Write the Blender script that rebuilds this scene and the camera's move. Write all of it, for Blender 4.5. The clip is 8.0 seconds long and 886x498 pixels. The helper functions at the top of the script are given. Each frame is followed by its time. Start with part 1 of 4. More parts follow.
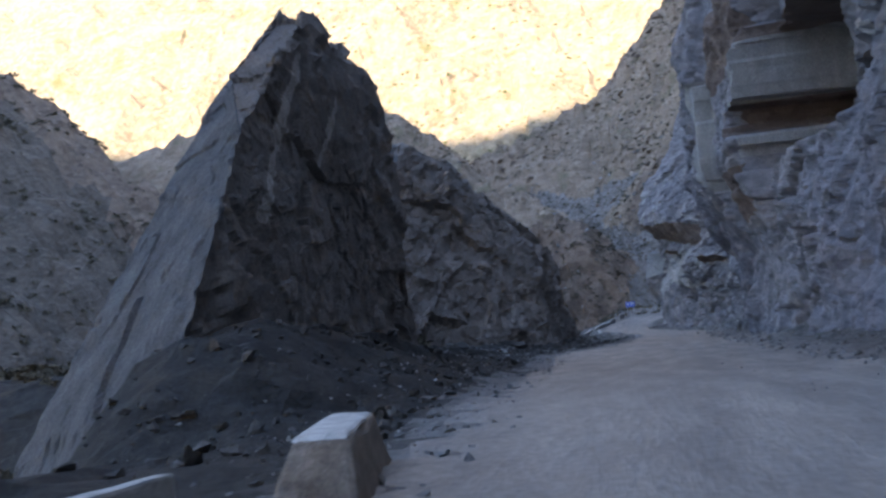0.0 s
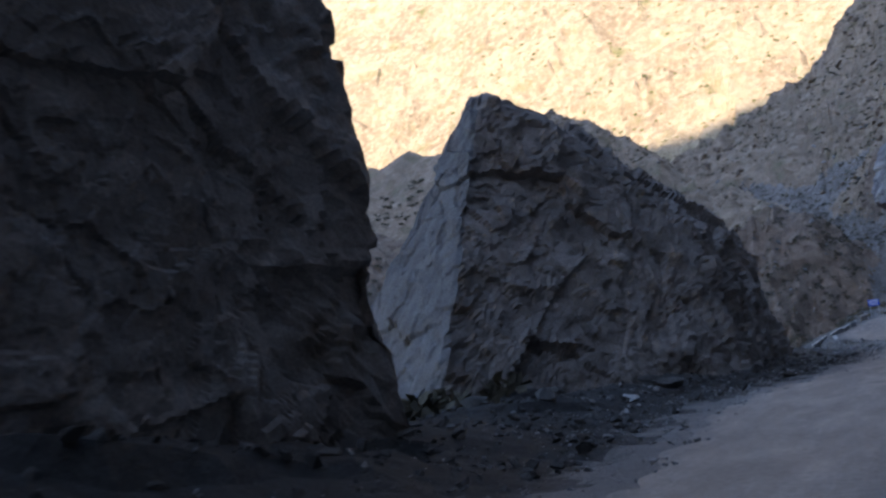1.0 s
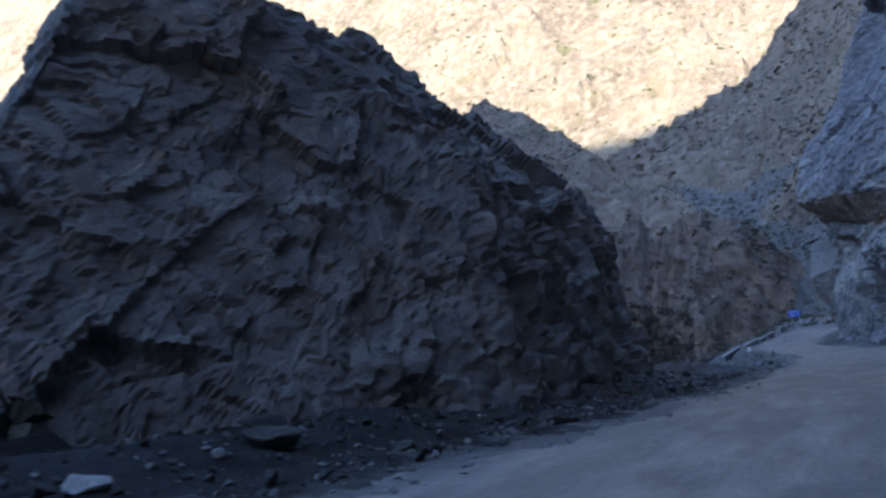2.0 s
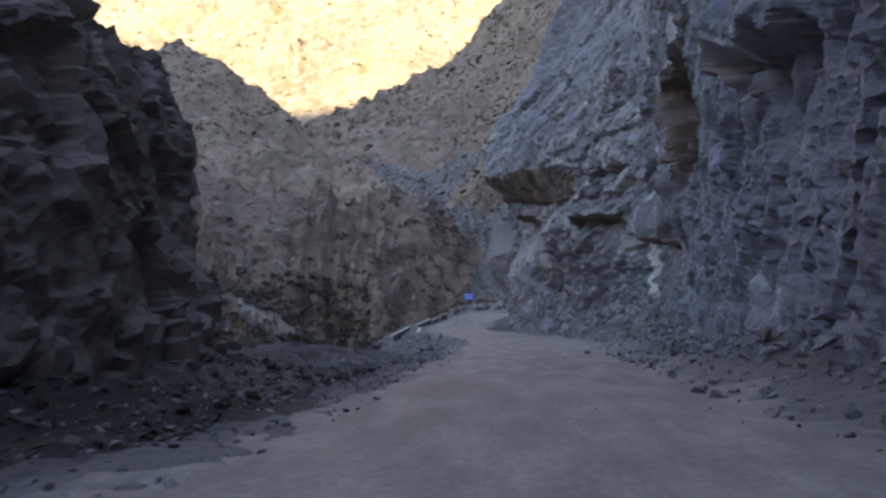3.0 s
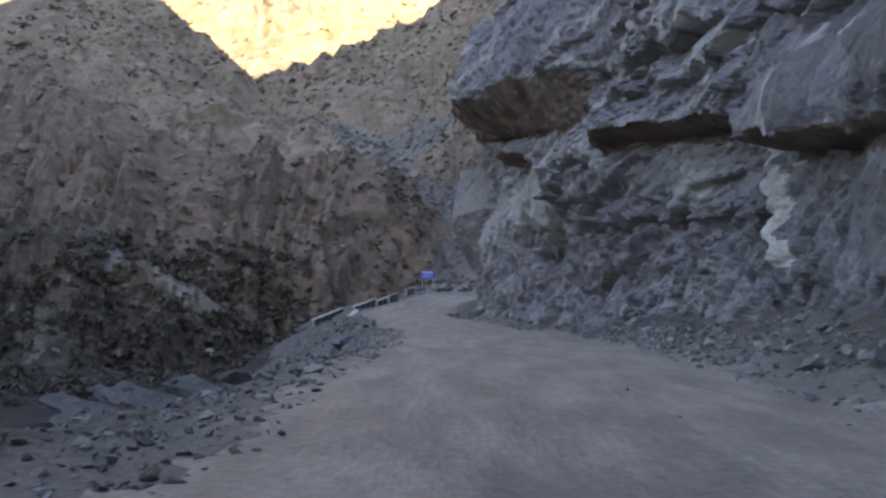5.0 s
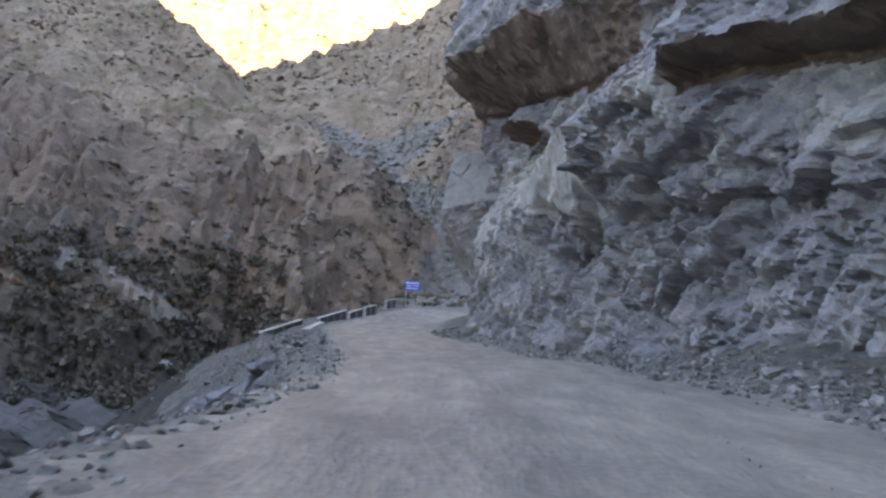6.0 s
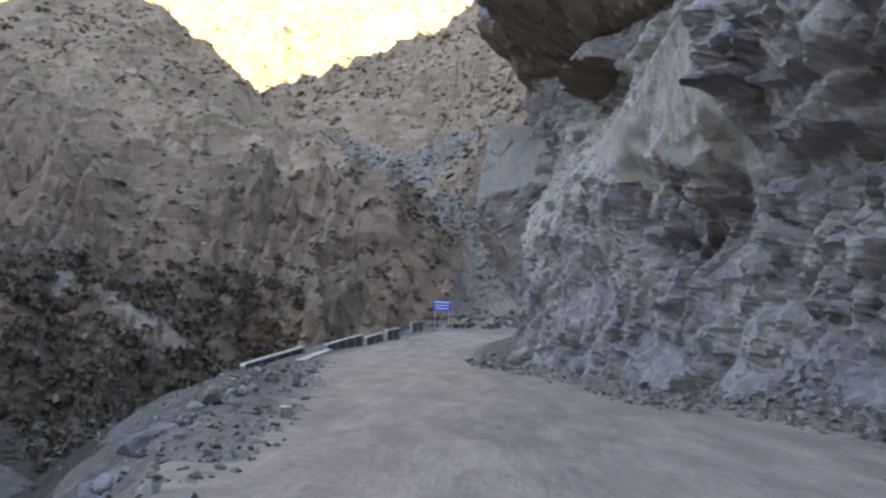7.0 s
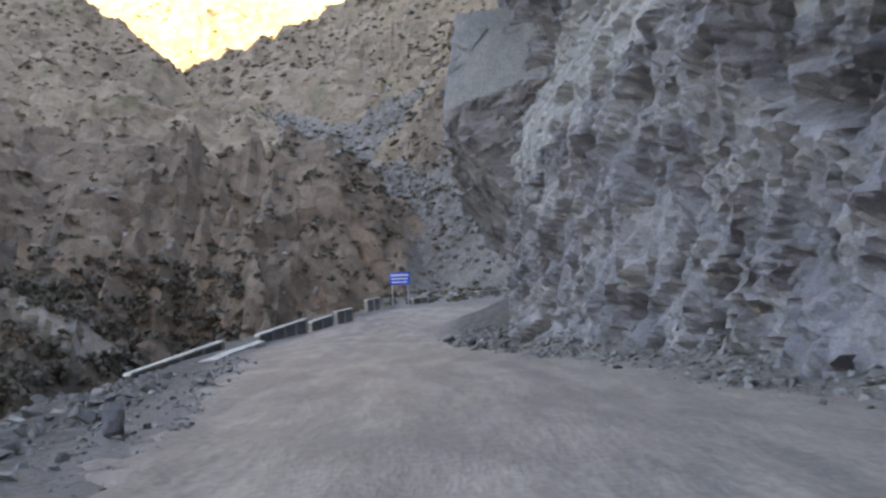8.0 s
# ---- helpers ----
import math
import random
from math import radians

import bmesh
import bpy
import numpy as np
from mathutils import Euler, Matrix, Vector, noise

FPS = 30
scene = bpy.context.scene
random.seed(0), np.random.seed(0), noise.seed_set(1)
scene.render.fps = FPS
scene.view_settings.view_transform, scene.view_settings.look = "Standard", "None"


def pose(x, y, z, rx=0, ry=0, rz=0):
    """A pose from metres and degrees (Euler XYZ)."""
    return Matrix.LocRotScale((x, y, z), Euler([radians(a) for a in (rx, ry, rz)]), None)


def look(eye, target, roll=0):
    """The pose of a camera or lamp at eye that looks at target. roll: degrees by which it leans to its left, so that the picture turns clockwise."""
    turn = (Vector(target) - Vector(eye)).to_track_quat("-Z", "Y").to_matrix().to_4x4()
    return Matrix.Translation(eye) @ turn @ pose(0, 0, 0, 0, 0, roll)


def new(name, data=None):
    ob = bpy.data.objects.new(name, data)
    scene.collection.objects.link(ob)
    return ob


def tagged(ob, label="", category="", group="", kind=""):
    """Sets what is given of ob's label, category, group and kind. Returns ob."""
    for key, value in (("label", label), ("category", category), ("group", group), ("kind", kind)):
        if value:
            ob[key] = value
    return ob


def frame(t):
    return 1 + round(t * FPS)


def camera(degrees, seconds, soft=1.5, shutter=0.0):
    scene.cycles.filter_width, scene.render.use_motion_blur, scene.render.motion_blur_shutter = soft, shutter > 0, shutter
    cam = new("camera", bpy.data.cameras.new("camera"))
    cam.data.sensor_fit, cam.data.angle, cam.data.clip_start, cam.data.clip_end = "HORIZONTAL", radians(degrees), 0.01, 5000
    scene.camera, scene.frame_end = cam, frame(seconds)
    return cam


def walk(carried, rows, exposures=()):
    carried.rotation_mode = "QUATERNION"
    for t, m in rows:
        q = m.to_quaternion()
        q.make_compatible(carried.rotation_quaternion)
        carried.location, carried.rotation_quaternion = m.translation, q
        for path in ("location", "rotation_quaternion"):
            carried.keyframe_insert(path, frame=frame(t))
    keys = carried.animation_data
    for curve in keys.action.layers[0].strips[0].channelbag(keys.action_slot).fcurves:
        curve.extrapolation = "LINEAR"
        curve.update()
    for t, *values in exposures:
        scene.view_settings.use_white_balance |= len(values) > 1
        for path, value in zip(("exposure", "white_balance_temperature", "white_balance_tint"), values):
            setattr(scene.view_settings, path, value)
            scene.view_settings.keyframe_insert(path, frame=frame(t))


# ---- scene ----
cam = camera(54.2, 8.0, soft=2.5, shutter=0.12)
PATH = [
    (0, (0.02, -0.00, 1.08), (-2.275, 9.673, 2.127), -4.18),
    (0.5, (0.17, 8.58, 1.25), (-3.349, 17.852, 2.529), -5.76),
    (1, (-0.10, 17.30, 1.41), (-4.633, 26.086, 2.931), -7.36),
    (1.2, (-0.30, 20.58, 1.45), (-4.654, 29.459, 2.927), -5.57),
    (2.3, (1.08, 38.41, 1.20), (-2.458, 47.676, 2.471), -5.14),
    (2.5, (1.01, 41.63, 1.17), (-1.564, 51.250, 2.128), -4.14),
    (3, (0.56, 48.84, 1.21), (-0.095, 58.781, 2.085), -1.41),
    (3.5, (0.35, 56.18, 1.29), (0.248, 66.162, 1.936), -1.10),
    (4, (0.30, 63.10, 1.34), (-0.456, 73.015, 2.429), 1.76),
    (4.5, (0.49, 70.31, 1.27), (0.575, 80.257, 2.275), 1.78),
    (5, (0.44, 77.57, 1.12), (0.165, 87.537, 1.816), 0.88),
    (5.2, (0.39, 80.27, 1.06), (-0.102, 90.253, 1.395), 0.44),
    (6.3, (0.50, 97.40, 1.02), (0.396, 107.342, 2.054), 3.59),
    (6.5, (0.35, 100.19, 1.06), (0.244, 110.153, 1.899), 2.24),
    (7, (-0.07, 106.89, 1.17), (-0.611, 116.804, 2.332), 2.05),
    (7.5, (-0.58, 113.41, 1.19), (-0.711, 123.365, 2.153), 0.39),
    (8, (-1.23, 119.98, 1.14), (-1.189, 129.941, 2.056), -2.86),
]
EXPOSURES = [(0, 2.5, 6350, 17), (0.5, 2.1, 6600, 19), (1.0, 2.1, 6250, 18), (2.4, 2.05, 5250, 15), (3.2, 2.48, 7350, 20), (4.5, 2.5, 7400, 21), (5.0, 2.55, 7500, 19), (5.25, 2.85, 7500, 18), (6.4, 3.14, 8000, 17), (8, 3.12, 8400, 17)]
walk(cam, [(t, look(eye, target, roll)) for t, eye, target, roll in PATH], EXPOSURES)

# ---- light ----
SUN_ELEVATION, SUN_TURN = 17.0, 8.0   # sun behind the traveller, a little to the left
world = bpy.data.worlds.new("sky")
scene.world = world
world.use_nodes = True
wn = world.node_tree.nodes
sky = wn.new("ShaderNodeTexSky")
sky.sky_type, sky.sun_disc = "NISHITA", False
sky.sun_elevation, sky.sun_rotation = radians(SUN_ELEVATION), radians(180 + SUN_TURN)
sky.altitude = 1500
wn["Background"].inputs["Strength"].default_value = 0.15
world.node_tree.links.new(sky.outputs["Color"], wn["Background"].inputs["Color"])
sun = new("sun", bpy.data.lights.new("sun", "SUN"))
sun.data.energy, sun.data.angle, sun.data.color = 3.2, radians(0.6), (1.0, 0.86, 0.66)
_a = radians(SUN_TURN)
_e = radians(SUN_ELEVATION)
sun.matrix_world = look((-math.sin(_a) * 300, -math.cos(_a) * 300, 300 * math.tan(_e)), (0, 0, 0))


# ---- noise on arrays ----
def cell_hash(ix, iy, iz, seed):
    h = (ix.astype(np.int64) * 374761393 + iy.astype(np.int64) * 668265263 + iz.astype(np.int64) * 2147483647 + seed * 1274126177) & 0xFFFFFFFF
    h = ((h ^ (h >> 13)) * 1274126177) & 0xFFFFFFFF
    h = ((h ^ (h >> 16)) * 2246822519) & 0xFFFFFFFF
    h = (h ^ (h >> 15)) & 0xFFFFFFFF
    return h / 4294967296.0


def value_noise(p, seed=0):
    """Smooth noise, about -1 to 1, at rows of x, y, z."""
    i = np.floor(p).astype(np.int64)
    f = p - i
    f = f * f * f * (f * (f * 6 - 15) + 10)
    out = np.zeros(len(p))
    for dx in (0, 1):
        for dy in (0, 1):
            for dz in (0, 1):
                w = np.abs(1 - dx - f[:, 0]) * np.abs(1 - dy - f[:, 1]) * np.abs(1 - dz - f[:, 2])
                out += w * cell_hash(i[:, 0] + dx, i[:, 1] + dy, i[:, 2] + dz, seed)
    return out * 2 - 1


def fbm(p, octaves=4, seed=0, gain=0.5):
    out, amp = np.zeros(len(p)), 1.0
    for k in range(octaves):
        out += amp * value_noise(p * 2.03**k + 17.3 * k, seed + k)
        amp *= gain
    return out


def facets(p, seed=0, tilt=0.8):
    """Broken rock: every cell is a plane of its own height and tilt, about -1 to 1 (tilt None: the cell's own number, 0 to 1)."""
    i = np.floor(p).astype(np.int64)
    best, cell, off = np.full(len(p), 9.0), i.copy(), np.zeros((len(p), 3))
    for dx in (-1, 0, 1):
        for dy in (-1, 0, 1):
            for dz in (-1, 0, 1):
                c = i + (dx, dy, dz)
                o = p - c - np.stack([cell_hash(c[:, 0], c[:, 1], c[:, 2], seed + k) for k in range(3)], 1)
                d = (o * o).sum(1)
                near = d < best
                best = np.where(near, d, best)
                cell[near], off[near] = c[near], o[near]
    j = [cell_hash(cell[:, 0], cell[:, 1], cell[:, 2], seed + k) for k in range(3, 7)]
    if tilt is None:
        return j[0]
    return (j[0] * 2 - 1) * 0.6 + tilt * (off * (np.stack(j[1:], 1) * 2 - 1)).sum(1)


def smooth(a, b, x):
    t = np.clip((x - a) / (b - a), 0, 1)
    return t * t * (3 - 2 * t)


# ---- materials ----
def mix_node(nt, kind, a, b, fac):
    n = nt.nodes.new("ShaderNodeMix")
    n.data_type, n.blend_type = "RGBA", kind
    for sock, v in ((n.inputs[0], fac), (n.inputs[6], a), (n.inputs[7], b)):
        if isinstance(v, bpy.types.NodeSocket):
            nt.links.new(v, sock)
        else:
            sock.default_value = v if not isinstance(v, tuple) else (*v, 1)
    return n.outputs[2]


def noise_node(nt, vec, scale, detail=6.0, rough=0.6, lo=0.35, hi=0.65, stretch=None):
    if stretch:
        m = nt.nodes.new("ShaderNodeMapping")
        m.inputs["Scale"].default_value = stretch
        nt.links.new(vec, m.inputs["Vector"])
        vec = m.outputs[0]
    n = nt.nodes.new("ShaderNodeTexNoise")
    n.inputs["Scale"].default_value, n.inputs["Detail"].default_value, n.inputs["Roughness"].default_value = scale, detail, rough
    nt.links.new(vec, n.inputs["Vector"])
    r = nt.nodes.new("ShaderNodeMapRange")
    r.inputs["From Min"].default_value, r.inputs["From Max"].default_value = lo, hi
    nt.links.new(n.outputs["Fac"], r.inputs["Value"])
    return r.outputs["Result"]


def math_node(nt, op, a, b):
    n = nt.nodes.new("ShaderNodeMath")
    n.operation = op
    for sock, v in zip(n.inputs, (a, b)):
        if isinstance(v, bpy.types.NodeSocket):
            nt.links.new(v, sock)
        else:
            sock.default_value = v
    return n.outputs[0]


def vector_node(nt, op, a, b):
    n = nt.nodes.new("ShaderNodeVectorMath")
    n.operation = op
    for sock, v in zip(n.inputs, (a, b)):
        if isinstance(v, bpy.types.NodeSocket):
            nt.links.new(v, sock)
        else:
            sock.default_value = v
    return n.outputs["Value"] if op == "DOT_PRODUCT" else n.outputs["Vector"]


def broken_faces(nt, pos, size, turn, squash, tilt=0.9):
    """Break planes: every cell of about size metres is a tilted plane. Gives the cell's middle, its random colour and the height in metres."""
    warp = nt.nodes.new("ShaderNodeTexNoise")
    warp.inputs["Scale"].default_value, warp.inputs["Detail"].default_value = 0.9 / size, 2.0
    nt.links.new(pos, warp.inputs["Vector"])
    bent = vector_node(nt, "SUBTRACT", warp.outputs["Color"], (0.5, 0.5, 0.5))
    bent = vector_node(nt, "MULTIPLY", bent, (0.7 * size,) * 3)
    bent = vector_node(nt, "ADD", pos, bent)
    m = nt.nodes.new("ShaderNodeMapping")
    m.inputs["Rotation"].default_value = tuple(radians(a) for a in turn)
    m.inputs["Scale"].default_value = tuple(k / size for k in squash)
    nt.links.new(bent, m.inputs["Vector"])
    v = nt.nodes.new("ShaderNodeTexVoronoi")
    v.inputs["Scale"].default_value = 1.0
    nt.links.new(m.outputs[0], v.inputs["Vector"])
    off = vector_node(nt, "SUBTRACT", m.outputs[0], v.outputs["Position"])
    lean = vector_node(nt, "SUBTRACT", v.outputs["Color"], (0.5, 0.5, 0.5))
    height = math_node(nt, "MULTIPLY", vector_node(nt, "DOT_PRODUCT", off, lean), 2 * tilt * size)
    sep = nt.nodes.new("ShaderNodeSeparateColor")
    nt.links.new(v.outputs["Color"], sep.inputs[0])
    height = math_node(nt, "ADD", height, math_node(nt, "MULTIPLY", sep.outputs[0], 0.35 * size))
    return v.outputs["Position"], sep, height


def rock_material(name, base, dark, pale, scale=1.0, rough=0.9, bump=0.4, grain=1.0, island=0.0, stretch=None, stain=None, dust=None, faces=None, turn=(35, 20, 0), squash=(1, 0.8, 1.7), tilt=0.9, relief=0.55):
    """Stone, earth or gravel: two colours in large patches, pale dust in small ones, grain and relief. faces: the size of its break planes in metres."""
    m = bpy.data.materials.new(name)
    m.use_nodes = True
    nt = m.node_tree
    b = nt.nodes["Principled BSDF"]
    g = nt.nodes.new("ShaderNodeNewGeometry")
    pos = g.outputs["Position"]
    big = noise_node(nt, pos, 0.22 * scale, 5, 0.6, 0.36, 0.64, stretch)
    if faces:
        middle, rand1, high1 = broken_faces(nt, pos, faces, turn, squash, tilt)
        _, rand2, high2 = broken_faces(nt, pos, faces * 0.36, turn, squash, tilt)
        mid = noise_node(nt, middle, 1.3 * scale * faces, 4, 0.6, 0.40, 0.78)
    else:
        mid = noise_node(nt, pos, 1.7 * scale, 7, 0.65, 0.42, 0.72, stretch)
    fine = noise_node(nt, pos, 14 * scale, 6, 0.7, 0.25, 0.75)
    col = mix_node(nt, "MIX", base, dark, big)
    col = mix_node(nt, "MIX", col, pale, mid)
    if stain:
        col = mix_node(nt, "MIX", col, stain, noise_node(nt, pos, 0.5 * scale, 4, 0.55, 0.56, 0.75))
    if dust:
        at = nt.nodes.new("ShaderNodeAttribute")
        at.attribute_name = "dust"
        thr = nt.nodes.new("ShaderNodeMath")
        thr.operation = "ADD"
        nt.links.new(at.outputs["Fac"], thr.inputs[0]), nt.links.new(noise_node(nt, pos, 2.2, 8, 0.7, 0.25, 0.75), thr.inputs[1])
        cut = nt.nodes.new("ShaderNodeMapRange")
        cut.inputs["From Min"].default_value, cut.inputs["From Max"].default_value = 0.75, 1.2
        nt.links.new(thr.outputs[0], cut.inputs["Value"])
        col = mix_node(nt, "MIX", col, dust, cut.outputs["Result"])
    val = nt.nodes.new("ShaderNodeMapRange")
    val.inputs["To Min"].default_value, val.inputs["To Max"].default_value = 1 - 0.45 * grain, 1 + 0.35 * grain
    nt.links.new(fine, val.inputs["Value"])
    fac = val.outputs["Result"]
    if faces:
        tone = math_node(nt, "ADD", math_node(nt, "MULTIPLY", rand1.outputs[1], 0.14), math_node(nt, "MULTIPLY", rand2.outputs[1], 0.12))
        fac = math_node(nt, "MULTIPLY", fac, math_node(nt, "ADD", tone, 0.87))
    if island:
        r = nt.nodes.new("ShaderNodeMapRange")
        r.inputs["To Min"].default_value, r.inputs["To Max"].default_value = 1 - island, 1 + island
        nt.links.new(g.outputs["Random Per Island"], r.inputs["Value"])
        k = nt.nodes.new("ShaderNodeMath")
        k.operation = "MULTIPLY"
        nt.links.new(fac, k.inputs[0]), nt.links.new(r.outputs["Result"], k.inputs[1])
        fac = k.outputs[0]
    h = nt.nodes.new("ShaderNodeVectorMath")
    h.operation = "SCALE"
    nt.links.new(col, h.inputs[0]), nt.links.new(fac, h.inputs["Scale"])
    nt.links.new(h.outputs[0], b.inputs["Base Color"])
    b.inputs["Roughness"].default_value = rough
    b.inputs["Specular IOR Level"].default_value = 0.25
    bm_ = nt.nodes.new("ShaderNodeBump")
    bm_.inputs["Strength"].default_value, bm_.inputs["Distance"].default_value = bump, 0.25 / scale
    add = nt.nodes.new("ShaderNodeMath")
    add.operation = "MULTIPLY_ADD"
    add.inputs[1].default_value = 0.35
    nt.links.new(fine, add.inputs[0]), nt.links.new(mid, add.inputs[2])
    nt.links.new(add.outputs[0], bm_.inputs["Height"])
    if faces:
        plane = nt.nodes.new("ShaderNodeBump")
        plane.inputs["Distance"].default_value = 1.0
        whole = noise_node(nt, pos, 0.35 / faces, 3, 0.55, 0.38, 0.66)       # some faces stay whole
        nt.links.new(math_node(nt, "MULTIPLY", math_node(nt, "ADD", math_node(nt, "MULTIPLY", whole, 0.85), 0.15), relief), plane.inputs["Strength"])
        nt.links.new(math_node(nt, "ADD", high1, high2), plane.inputs["Height"])
        nt.links.new(plane.outputs["Normal"], bm_.inputs["Normal"])
    nt.links.new(bm_.outputs["Normal"], b.inputs["Normal"])
    return m


GREY_ROCK = rock_material("grey_rock", (0.24, 0.231, 0.236), (0.18, 0.174, 0.18), (0.314, 0.303, 0.304), scale=1.5, bump=0.2, grain=0.8, stain=(0.185, 0.178, 0.178), faces=0.55)
BLUE_ROCK = rock_material("dark_blue_grey_rock", (0.187, 0.181, 0.192), (0.141, 0.137, 0.146), (0.251, 0.243, 0.254), scale=1.5, bump=0.2, grain=0.8, stain=(0.15, 0.145, 0.15), faces=0.45)
BEDROCK = rock_material("worn_stream_bedrock", (0.088, 0.085, 0.084), (0.062, 0.06, 0.06), (0.125, 0.121, 0.119), scale=0.8, bump=0.4, grain=0.8, faces=0.9, relief=0.5)
RIDGE_SLAB = rock_material("pale_ridge_slab", (0.125, 0.122, 0.12), (0.092, 0.09, 0.089), (0.165, 0.161, 0.158), bump=0.2, stretch=(1, 1, 0.3))
SLATE_ROCK = rock_material("dark_slate_wall_rock", (0.128, 0.126, 0.134), (0.094, 0.093, 0.099), (0.18, 0.176, 0.182), scale=1.5, bump=0.2, grain=0.8, stain=(0.11, 0.1, 0.094), faces=0.5)
# Dark stone, made darker still to hold the shade at the rocks' foot.
DARK_STONE = rock_material("shaded_loose_stone", (0.075, 0.07, 0.064), (0.052, 0.048, 0.044), (0.115, 0.107, 0.098), scale=2.5, bump=0.4, island=0.4)
PALE_ROCK = rock_material("pale_buff_rock", (0.30, 0.292, 0.286), (0.245, 0.239, 0.236), (0.385, 0.373, 0.358), scale=1.5, bump=0.15, grain=0.7, faces=0.8, tilt=0.5)
# Brown rock of the overhangs, with the shade under them put into its colour.
ROOF_ROCK = rock_material("shaded_brown_roof_rock", (0.145, 0.108, 0.09), (0.10, 0.078, 0.067), (0.205, 0.158, 0.132), bump=0.5, scale=1.3, faces=0.9, tilt=0.5)
DARK_ROCK = rock_material("dark_slate_rock", (0.21, 0.183, 0.16), (0.148, 0.13, 0.114), (0.28, 0.248, 0.218), bump=0.4, stain=(0.11, 0.08, 0.055), faces=0.9, relief=0.35)
SLAB_ROCK = rock_material("smooth_grey_slab", (0.245, 0.24, 0.23), (0.195, 0.19, 0.182), (0.30, 0.292, 0.28), bump=0.2, stretch=(1, 1, 0.35))
FIN_SLAB = rock_material("fin_slab_rock", (0.10, 0.098, 0.098), (0.072, 0.07, 0.07), (0.14, 0.136, 0.135), bump=0.3, stretch=(1, 1, 0.3))
VEIN_ROCK = rock_material("pale_vein_rock", (0.45, 0.41, 0.36), (0.36, 0.33, 0.29), (0.54, 0.495, 0.44), bump=0.5)
HILL = rock_material("brown_hillside", (0.205, 0.150, 0.112), (0.115, 0.086, 0.065), (0.295, 0.232, 0.18), scale=0.3, bump=0.5, stretch=(0.8, 0.8, 1.5), stain=(0.135, 0.106, 0.078), faces=2.2, turn=(20, 10, 0), squash=(1, 0.9, 1.5), relief=0.42)
# Tan slope with olive patches, lightened to paint in the haze over it.
UPPER = rock_material("tan_upper_slope", (0.28, 0.212, 0.152), (0.187, 0.143, 0.102), (0.365, 0.293, 0.218), scale=0.25, bump=0.5, stain=(0.17, 0.15, 0.09), faces=3.0, turn=(20, 10, 0), relief=0.4)
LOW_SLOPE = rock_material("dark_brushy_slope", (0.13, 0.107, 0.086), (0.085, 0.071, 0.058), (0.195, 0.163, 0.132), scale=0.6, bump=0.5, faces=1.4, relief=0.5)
SCREE = rock_material("grey_scree", (0.225, 0.206, 0.184), (0.155, 0.141, 0.125), (0.31, 0.29, 0.266), scale=0.6, island=0.3, bump=0.8, faces=0.9)
FAR_ROCK = rock_material("sunlit_cliff_rock", (0.34, 0.265, 0.172), (0.21, 0.157, 0.10), (0.44, 0.365, 0.25), scale=0.09, bump=0.6, stain=(0.17, 0.16, 0.07))
ROAD = rock_material("dusty_gravel_road", (0.243, 0.217, 0.191), (0.167, 0.156, 0.146), (0.355, 0.314, 0.27), scale=0.7, rough=0.66, bump=0.3, grain=0.75, stretch=(1, 0.25, 1), dust=(0.16, 0.153, 0.146))
GRAVEL = rock_material("grey_gravel_shoulder", (0.135, 0.13, 0.122), (0.08, 0.078, 0.073), (0.21, 0.203, 0.19), scale=1.3, bump=0.7, stain=(0.13, 0.11, 0.08), dust=(0.23, 0.214, 0.198))
# Soil with the shade at the foot of the rocks put into its colour.
SHADED_SOIL = rock_material("shaded_soil", (0.04, 0.038, 0.035), (0.028, 0.027, 0.025), (0.062, 0.058, 0.053), scale=1.3, bump=0.7, stain=(0.075, 0.062, 0.048), dust=(0.10, 0.094, 0.088))
STONE = rock_material("loose_stone", (0.22, 0.21, 0.20), (0.15, 0.145, 0.135), (0.32, 0.31, 0.295), scale=2.5, bump=0.5, island=0.45)
PALE_STONE = rock_material("pale_quartz", (0.5, 0.48, 0.445), (0.43, 0.41, 0.38), (0.70, 0.68, 0.64), scale=3, bump=0.5)
CONCRETE = rock_material("weathered_concrete", (0.34, 0.32, 0.29), (0.24, 0.225, 0.20), (0.45, 0.43, 0.39), scale=3, bump=0.25)
STAINED = rock_material("brown_stained_concrete", (0.2, 0.165, 0.132), (0.135, 0.112, 0.09), (0.28, 0.238, 0.195), scale=3, bump=0.3)
WHITEWASH = rock_material("worn_whitewash", (0.50, 0.48, 0.44), (0.36, 0.345, 0.31), (0.62, 0.60, 0.55), scale=4, bump=0.2)


